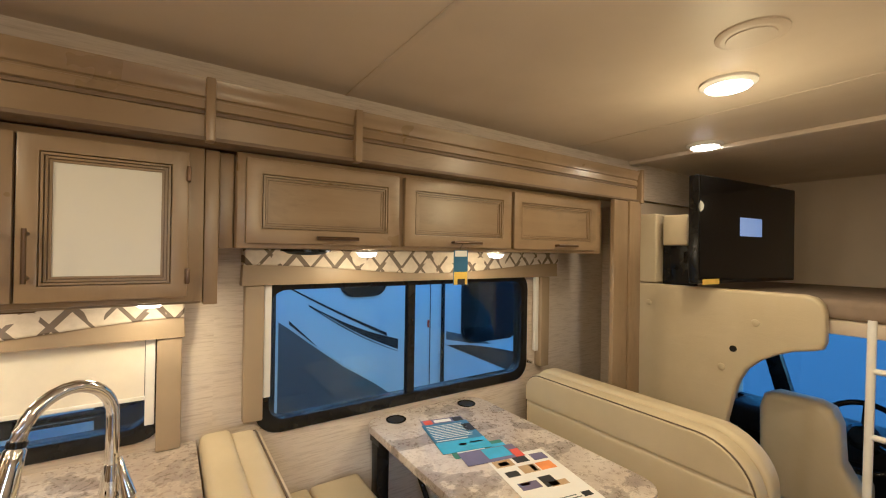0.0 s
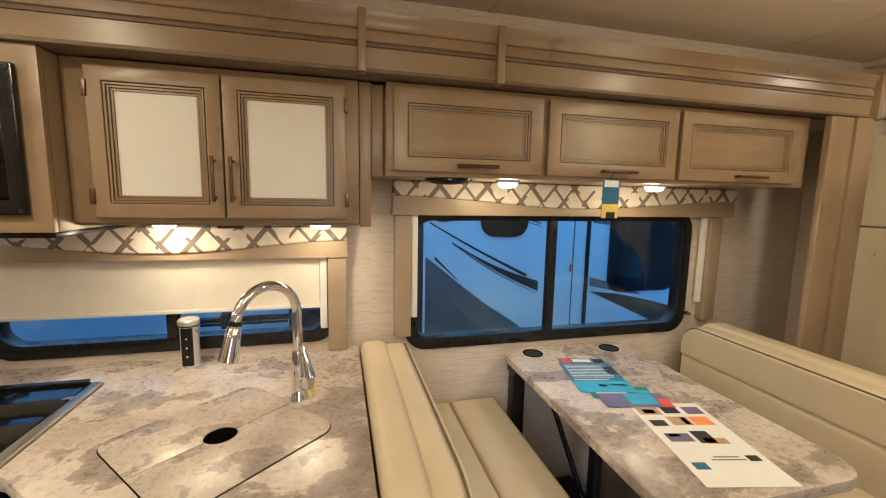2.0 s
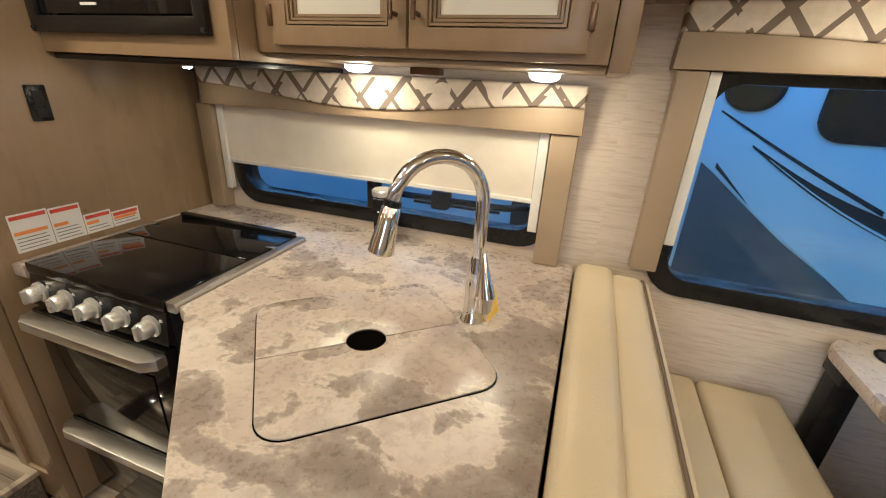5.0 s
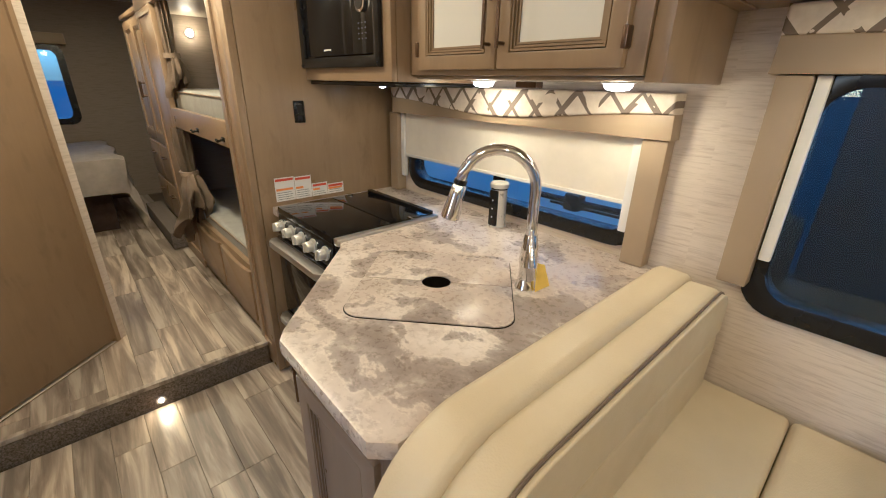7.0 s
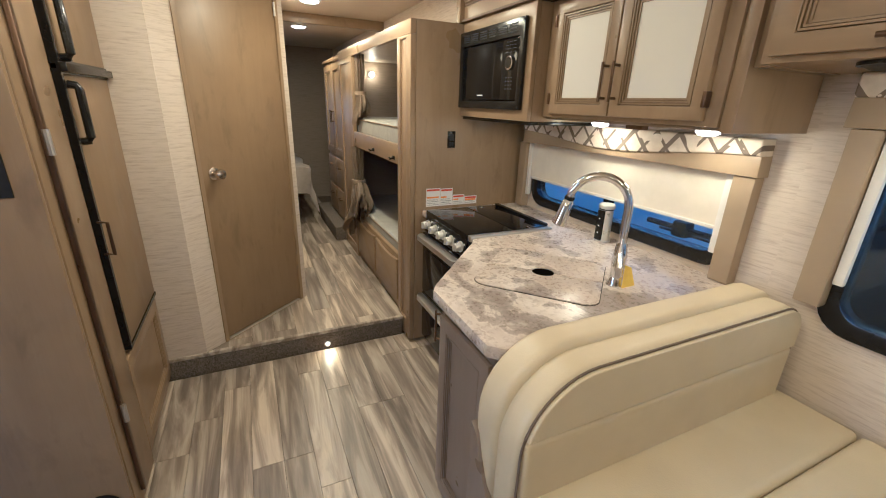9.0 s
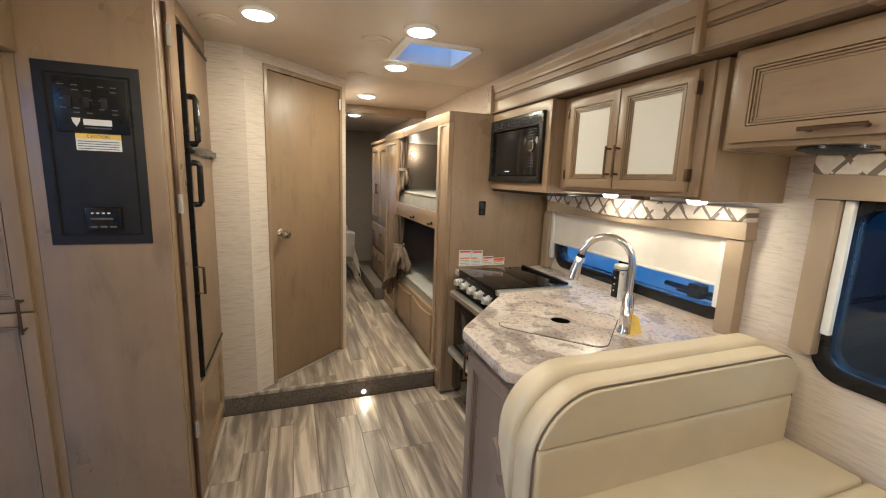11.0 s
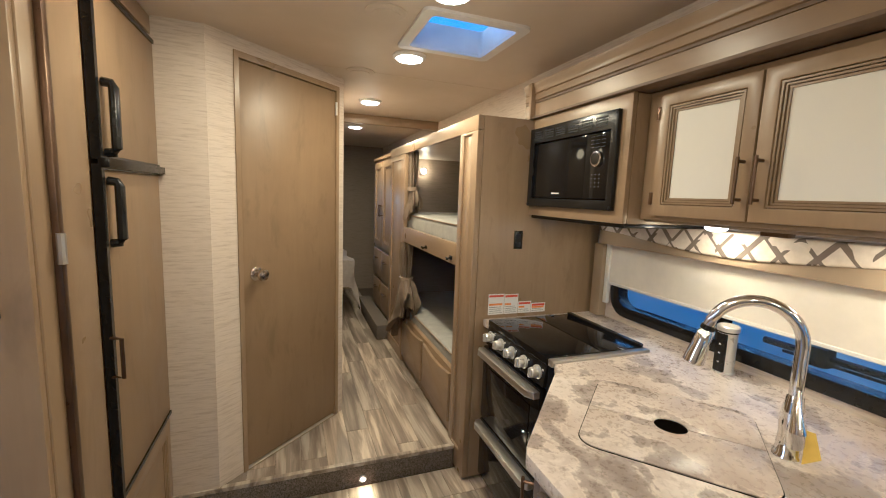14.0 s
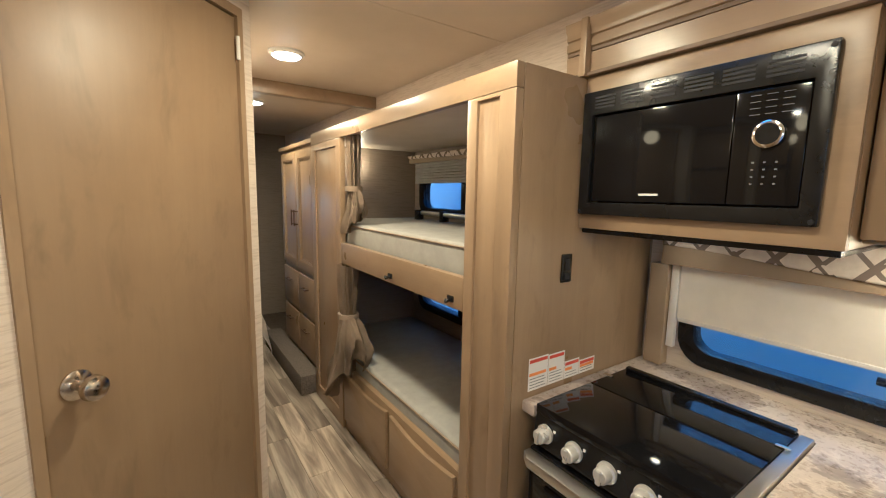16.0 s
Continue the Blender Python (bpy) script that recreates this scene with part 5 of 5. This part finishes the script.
solo("blanket", own, BED_CLOTH, "wrinkled beige blanket hanging over the bed edge", "blanket")

# ---- cab end ----
pn = thing("cab_divider", (3.82, 1.7, 0.0), "cream padded divider with a curved cut-out toward the cab", "divider panel")
pts = [(2.055, 0.0), (2.055, 1.435), (1.255, 1.435)]
pts += [(1.255 - 0.07 * math.sin(radians(a)), 1.365 + 0.07 * math.cos(radians(a))) for a in (30, 60, 90)]
pts += [(1.185, 1.235), (1.195, 1.205), (1.225, 1.193), (1.29, 1.178), (1.35, 1.15), (1.42, 1.105), (1.47, 1.055), (1.505, 0.985), (1.53, 0.90), (1.555, 0.78), (1.57, 0.65), (1.57, 0.0)]
part("pad", prism(pts, -0.03, 0.03, 0.016, None, 3), LEATHER, pn, "", yz(3.82, 0, 0) @ Matrix.Scale(1, 4))
for by, bz in ((1.955, 1.325), (1.435, 1.285), (1.575, 1.045)):
    part("button", lathe([(0.018, 0), (0.016, -0.005), (0.005, -0.008)], (3.791, by, bz), "x", 14), LEATHER, pn)
part("knob", lathe([(0.016, 0), (0.015, -0.006)], (3.791, 1.525, 1.145), "x", 14), BLACK, pn, "small black socket")
part("top_box", box((3.80, 1.92, 1.44), (3.98, 2.055, 1.84), 0.012, None, 3), LEATHER, pn, "upholstered box on the divider")
tv = thing("television", (3.98, 1.56, 1.43), "flat black television on a wall arm with a dark screen", "television")
TM = basis((3.60, 1.605, 1.463), (1.0, -0.105, 0)) @ Matrix.Diagonal((1.10, 1.035, 1, 1))
sc = part("casing", box((0, 0, -0.05), (0.875, 0.515, 0.0), 0.006), BLACK, tv, "", TM)
part("screen", box((0.008, 0.018, 0.0), (0.867, 0.507, 0.002), 0), GLOSS, sc, "dark glossy screen", TM)
part("menu_patch", box((0.33, 0.235, 0.002), (0.53, 0.33, 0.003), 0), SCREEN_BLUE, sc, "lit blue message", TM)
part("sticker", box((0.03, -0.004, 0.0025), (0.16, 0.022, 0.0035), 0), YELLOW, sc, "yellow energy sticker", TM)
part("arm", box((3.86, 1.60, 1.56), (3.90, 1.80, 1.62), 0.006), BLACK, tv, "black wall arm")
part("mount_plate", box((3.87, 1.74, 1.42), (3.90, 1.918, 1.83), 0.003), BLACK, tv)
part("wall_bracket", box((3.80, 1.75, 1.655), (3.869, 1.885, 1.825), 0.012, None, 3), LEATHER, tv, "cream padded bracket cover")
part("cable", tube([(3.86, 1.90, 1.62), (3.90, 1.80, 1.57), (3.86, 1.70, 1.58), (3.84, 1.64, 1.60)], 0.006, 8), BLACK, tv)
structure("cabover_floor", box((3.86, ENTRY, 1.27), (5.4, 2.055, 1.33), 0.01), CEILING, "upholstered underside of the cab-over bunk", "floor")
solo("cabover_mattress", box((3.88, -0.3, 1.331), (5.1, 1.90, 1.42), 0.03, None, 3), BLANKET, "tan mattress in the cab-over bunk", "mattress")
structure("wall_front", box((5.3, ENTRY, 1.33), (5.36, 2.10, CEIL), 0), CEILING, "upholstered front wall of the cab-over", "wall")
structure("wall_firewall", box((5.3, ENTRY, -0.05), (5.36, 2.10, 0.50), 0), BLACK_MATTE, "dark firewall under the windscreen", "wall")
ws = structure("windshield", box((5.32, ENTRY, 0.50), (5.326, 2.10, 1.27), 0), GLASS, "cab windscreen glass", "window")
ws.visible_shadow = False
cw = thing("window_6", (4.56, 2.1, 0.42), "driver's side cab window with a black seal", "window", kind="structure")
part("window_frame", ring(rrect(3.90, 0.40, 5.22, 1.22, 0.10), rrect(3.96, 0.46, 5.16, 1.16, 0.08), -0.03, 0.012), BLACK, cw, "", xz(0, 2.06, 0))
part("pillar", box((4.72, 0.42, -0.02), (4.80, 1.20, 0.014), 0.004), BLACK, cw, "", xz(0, 2.06, 0))
cp2 = part("pane", box((3.94, 0.44, -0.012), (5.18, 1.18, -0.008), 0), GLASS, cw, "", xz(0, 2.06, 0))
cp2.visible_shadow = False
mr = thing("side_mirror", (4.6, 2.4, 0.55), "black driver's side door mirror", "mirror")
part("housing", box((4.50, 2.30, 0.56), (4.62, 2.50, 0.92), 0.04, None, 4), BLACK, mr)
part("arm", tube([(4.72, 2.12, 0.60), (4.60, 2.30, 0.62)], 0.02, 10), BLACK, mr)
dash = thing("dashboard", (5.1, 1.0, 0.3), "dark cab dashboard below the windscreen", "dashboard")
part("top", box((4.95, ENTRY + 0.02, 0.35), (5.29, 2.0, 0.53), 0.05, None, 4), BLACK_MATTE, dash)
ap = thing("windshield_pillar", (5.25, 1.8, 0.5), "black slanted pillar beside the windscreen", "pillar", kind="structure")
part("post", prism([(1.66, 0.50), (1.77, 0.50), (1.97, 1.265), (1.88, 1.265)], 5.22, 5.29, 0.01), BLACK, ap, "", Matrix(((0, 0, 1, 0), (1, 0, 0, 0), (0, 1, 0, 0), (0, 0, 0, 1))))
swh = thing("steering_wheel", (4.75, 1.30, 0.45), "black steering wheel in the cab", "steering wheel")
WM = Matrix.Translation((4.72, 1.24, 0.60)) @ Matrix.Rotation(radians(-62), 4, "Y")
part("rim", tube(arc((0, 0, 0), 0.19, 0, 360, 32, "xy"), 0.016, 10), BLACK, swh, "", WM)
part("hub", lathe([(0.07, -0.03), (0.075, 0), (0.05, 0.03)], (0, 0, 0)), BLACK, swh, "", WM)
for a in (0, 120, 240):
    part("spoke", tube([(0.05 * math.cos(radians(a)), 0.05 * math.sin(radians(a)), 0), (0.185 * math.cos(radians(a)), 0.185 * math.sin(radians(a)), 0)], 0.014, 8), BLACK, swh, "", WM)
part("column", tube([(4.74, 1.24, 0.59), (5.0, 1.24, 0.45)], 0.035, 12), BLACK, swh)
st = thing("driver_seat", (4.2, 1.42, 0.0), "cream vinyl driver's seat with a high back", "seat")
part("base", box((4.15, 1.25, 0.0), (4.60, 1.62, 0.25), 0.02), BLACK_MATTE, st)
part("cushion", box((4.18, 1.18, 0.25), (4.70, 1.68, 0.40), 0.05, None, 4), LEATHER, st)
part("backrest", prism([(1.52, 0.36), (1.525, 0.80), (1.505, 0.872), (1.46, 0.893), (1.29, 0.893), (1.235, 0.872), (1.205, 0.80), (1.195, 0.62), (1.13, 0.50), (1.08, 0.36)], 4.10, 4.24, 0.04, None, 4), LEATHER, st, "", Matrix(((0, 0, 1, 0), (1, 0, 0, 0), (0, 1, 0, 0), (0, 0, 0, 1))))
ld = thing("bunk_ladder", (3.72, 0.9, 0.0), "white metal ladder to the cab-over bunk", "ladder")
for ly in (1.035, 0.70):
    part("rail", tube([(3.60, ly, 0.0), (3.73, ly, 1.36)], 0.014, 12), WHITE, ld)
for k in range(5):
    f = 0.14 + 0.18 * k
    part("rung", tube([(3.60 + 0.13 * f, 1.045, 1.36 * f), (3.60 + 0.13 * f, 0.69, 1.36 * f)], 0.012, 10), WHITE, ld)

# ---- outside ----
solo("ground", box((-250, -250, -0.95), (250, 250, -0.85), 0), CONCRETE, "grey concrete lot reaching the horizon", "ground", kind="structure")

nb = thing("neighbour_motorhome", (0.5, 5.2, -0.85), "white motorhome with charcoal swoosh stripes parked alongside", "motorhome")
NY = 4.0
nm = xz(0, NY, 0)
part("body", box((-9.0, NY, -0.35), (7.0, NY + 2.4, 2.9), 0.08, None, 3), RV_WHITE, nb)
def decal(pts, mat, w=0.004):
    part("stripe", prism(pts, 0.0005, w), mat, nb, "", nm)
def sweep(x0, z0, x1, z1, w0, w1, sag):
    up, dn = [], []
    for k in range(13):
        f = k / 12
        x, z = x0 + (x1 - x0) * f, z0 + (z1 - z0) * f - sag * math.sin(math.pi * f)
        w = w0 + (w1 - w0) * f
        up.append((x, z + w / 2))
        dn.append((x, z - w / 2))
    return dn + up[::-1]
decal(sweep(2.22, 1.32, 3.12, 0.845, 0.012, 0.03, 0.012), RV_DARK)
decal(sweep(2.42, 1.145, 3.235, 0.735, 0.012, 0.115, 0.035), RV_DARK)
decal(sweep(2.52, 1.08, 3.235, 0.690, 0.004, 0.016, 0.025), RV_WHITE, 0.0075)
# broad dark panel over the side from x 1.10 to 2.17
decal(rrect(1.10, -0.33, 2.17, 2.2, 0.12), RV_DARK, 0.003)
decal([(2.19, 1.03), (2.27, 0.97), (2.44, 0.83), (2.72, 0.61), (3.01, 0.42), (3.7, -0.10), (3.7, -0.34), (2.19, -0.34)], RV_GREY)
decal(sweep(2.24, 1.0, 3.02, 0.425, 0.008, 0.014, 0.012), RV_WHITE, 0.0075)
decal(sweep(2.27, 1.02, 2.50, 0.80, 0.03, 0.004, 0.0), RV_DARK, 0.006)
decal([(3.77, 0.81), (4.05, 0.74), (4.36, 0.62), (4.10, 0.655), (3.77, 0.73)], RV_GREY)
decal([(3.77, 0.675), (4.12, 0.635), (4.48, 0.565), (4.88, 0.44), (6.9, 0.30), (6.9, -0.30), (5.4, -0.05), (4.45, 0.37)], RV_DARK)
decal(sweep(3.77, 0.70, 4.88, 0.455, 0.014, 0.020, -0.02), RV_WHITE, 0.0075)
decal(sweep(3.09, 1.355, 3.24, 1.315, 0.014, 0.014, 0.0), RV_GREY)
decal(sweep(3.09, 1.33, 3.24, 1.29, 0.006, 0.006, 0.0), RV_DARK)
decal(sweep(3.77, 1.385, 3.95, 1.365, 0.016, 0.016, 0.0), RV_DARK)
decal(sweep(3.77, 1.335, 3.95, 1.315, 0.028, 0.028, 0.0), RV_GREY)
decal(sweep(4.74, 1.41, 6.9, 1.50, 0.03, 0.05, 0.0), RV_DARK)
decal(sweep(4.74, 1.34, 6.9, 1.40, 0.05, 0.05, 0.0), RV_GREY)
decal(sweep(4.74, 1.20, 6.9, 1.10, 0.02, 0.03, 0.0), RV_GREY)
for x0, z0, x1, z1 in ((2.69, 1.215, 3.09, 1.80), (2.22, 1.345, 2.47, 1.80), (3.97, 0.68, 4.70, 1.85), (-1.6, 1.1, -0.5, 1.75)):
    w = part("window", prism(rrect(x0, z0, x1, z1, 0.11), 0.0005, 0.012, 0.003), GLOSS, nb, "dark tinted rounded window", nm)
    part("frame", ring(rrect(x0 - 0.02, z0 - 0.02, x1 + 0.02, z1 + 0.02, 0.13), rrect(x0, z0, x1, z1, 0.11), 0.0, 0.016), BLACK, w, "", nm)
part("panel_seam", box((3.575, NY - 0.004, -0.3), (3.585, NY, 2.85), 0.001), RV_GREY, nb, "thin upright panel joint")
part("marker_lamp", box((3.548, NY - 0.014, 0.87), (3.566, NY, 0.94), 0.004), RED_INK, nb, "small red marker lamp")
part("corner_trim", box((3.705, NY - 0.012, -0.3), (3.745, NY, 2.85), 0.004), BLACK, nb)
part("door_seam", box((1.55, NY - 0.006, -0.2), (1.57, NY, 1.9), 0.002), BLACK, nb)
wl = part("wheel", lathe([(0.34, -0.06), (0.37, -0.03), (0.37, 0.12), (0.33, 0.16)], (2.15, NY + 0.08, -0.47), "y", 28), BLACK_MATTE, nb, "black tyre")
part("rim", lathe([(0.20, 0.0), (0.19, 0.10), (0.06, 0.12)], (2.15, NY + 0.02, -0.47), "y", 24), STEEL, wl)
part("mirror_arm", tube([(0.72, 2.93, 0.885), (0.95, 2.92, 0.888), (1.25, 2.92, 0.89), (1.36, 2.98, 0.90), (1.45, NY, 0.96)], 0.016, 10), BLACK, nb, "dark folding arm reaching out from the motorhome side")
part("mirror_head", box((0.90, 2.88, 0.845), (0.985, 2.96, 0.935), 0.02), BLACK, nb)
part("mirror_arm", tube([(0.80, 2.93, 0.86), (1.22, 2.93, 0.862)], 0.007, 8), BLACK, nb)

# ---- floor planks ----
PLANK_W = 0.125
MESHES = {}
def plank_mesh(length, w):
    key = (round(length, 2), round(w, 3))
    if key not in MESHES:
        MESHES[key] = mesh_of("plank", box((0, 0.0006, -0.006), (key[0] - 0.0015, key[1] - 0.0006, 0.0), 0.0008, None, 1), PLANK)
    return MESHES[key]

def lay(parent, x0, x1, y0, y1, z, seed):
    rng = random.Random(seed)
    y, row = y0, 0
    while y < y1 - 0.01:
        w = min(PLANK_W, y1 - y)
        x = x0 - rng.choice((0.0, 0.2, 0.4, 0.6))
        while x < x1 - 0.02:
            a, b = max(x, x0), min(x + 0.8, x1)
            if b - a > 0.03:
                ob = new("plank", plank_mesh(b - a, w))
                ob.parent = parent
                ob.location = Vector((a, y, z)) - ORIGIN[parent.name]
            x += 0.8
        y += w
        row += 1

lay(floor_low, 0.002, 3.75, 0.20, 2.41, 0.0, 3)
lay(floor_low, 1.03, 3.75, ENTRY + 0.01, 0.20, 0.0, 4)
lay(floor_high, -3.9, -0.022, C2.y - 1.0, 1.69, 0.130, 5)
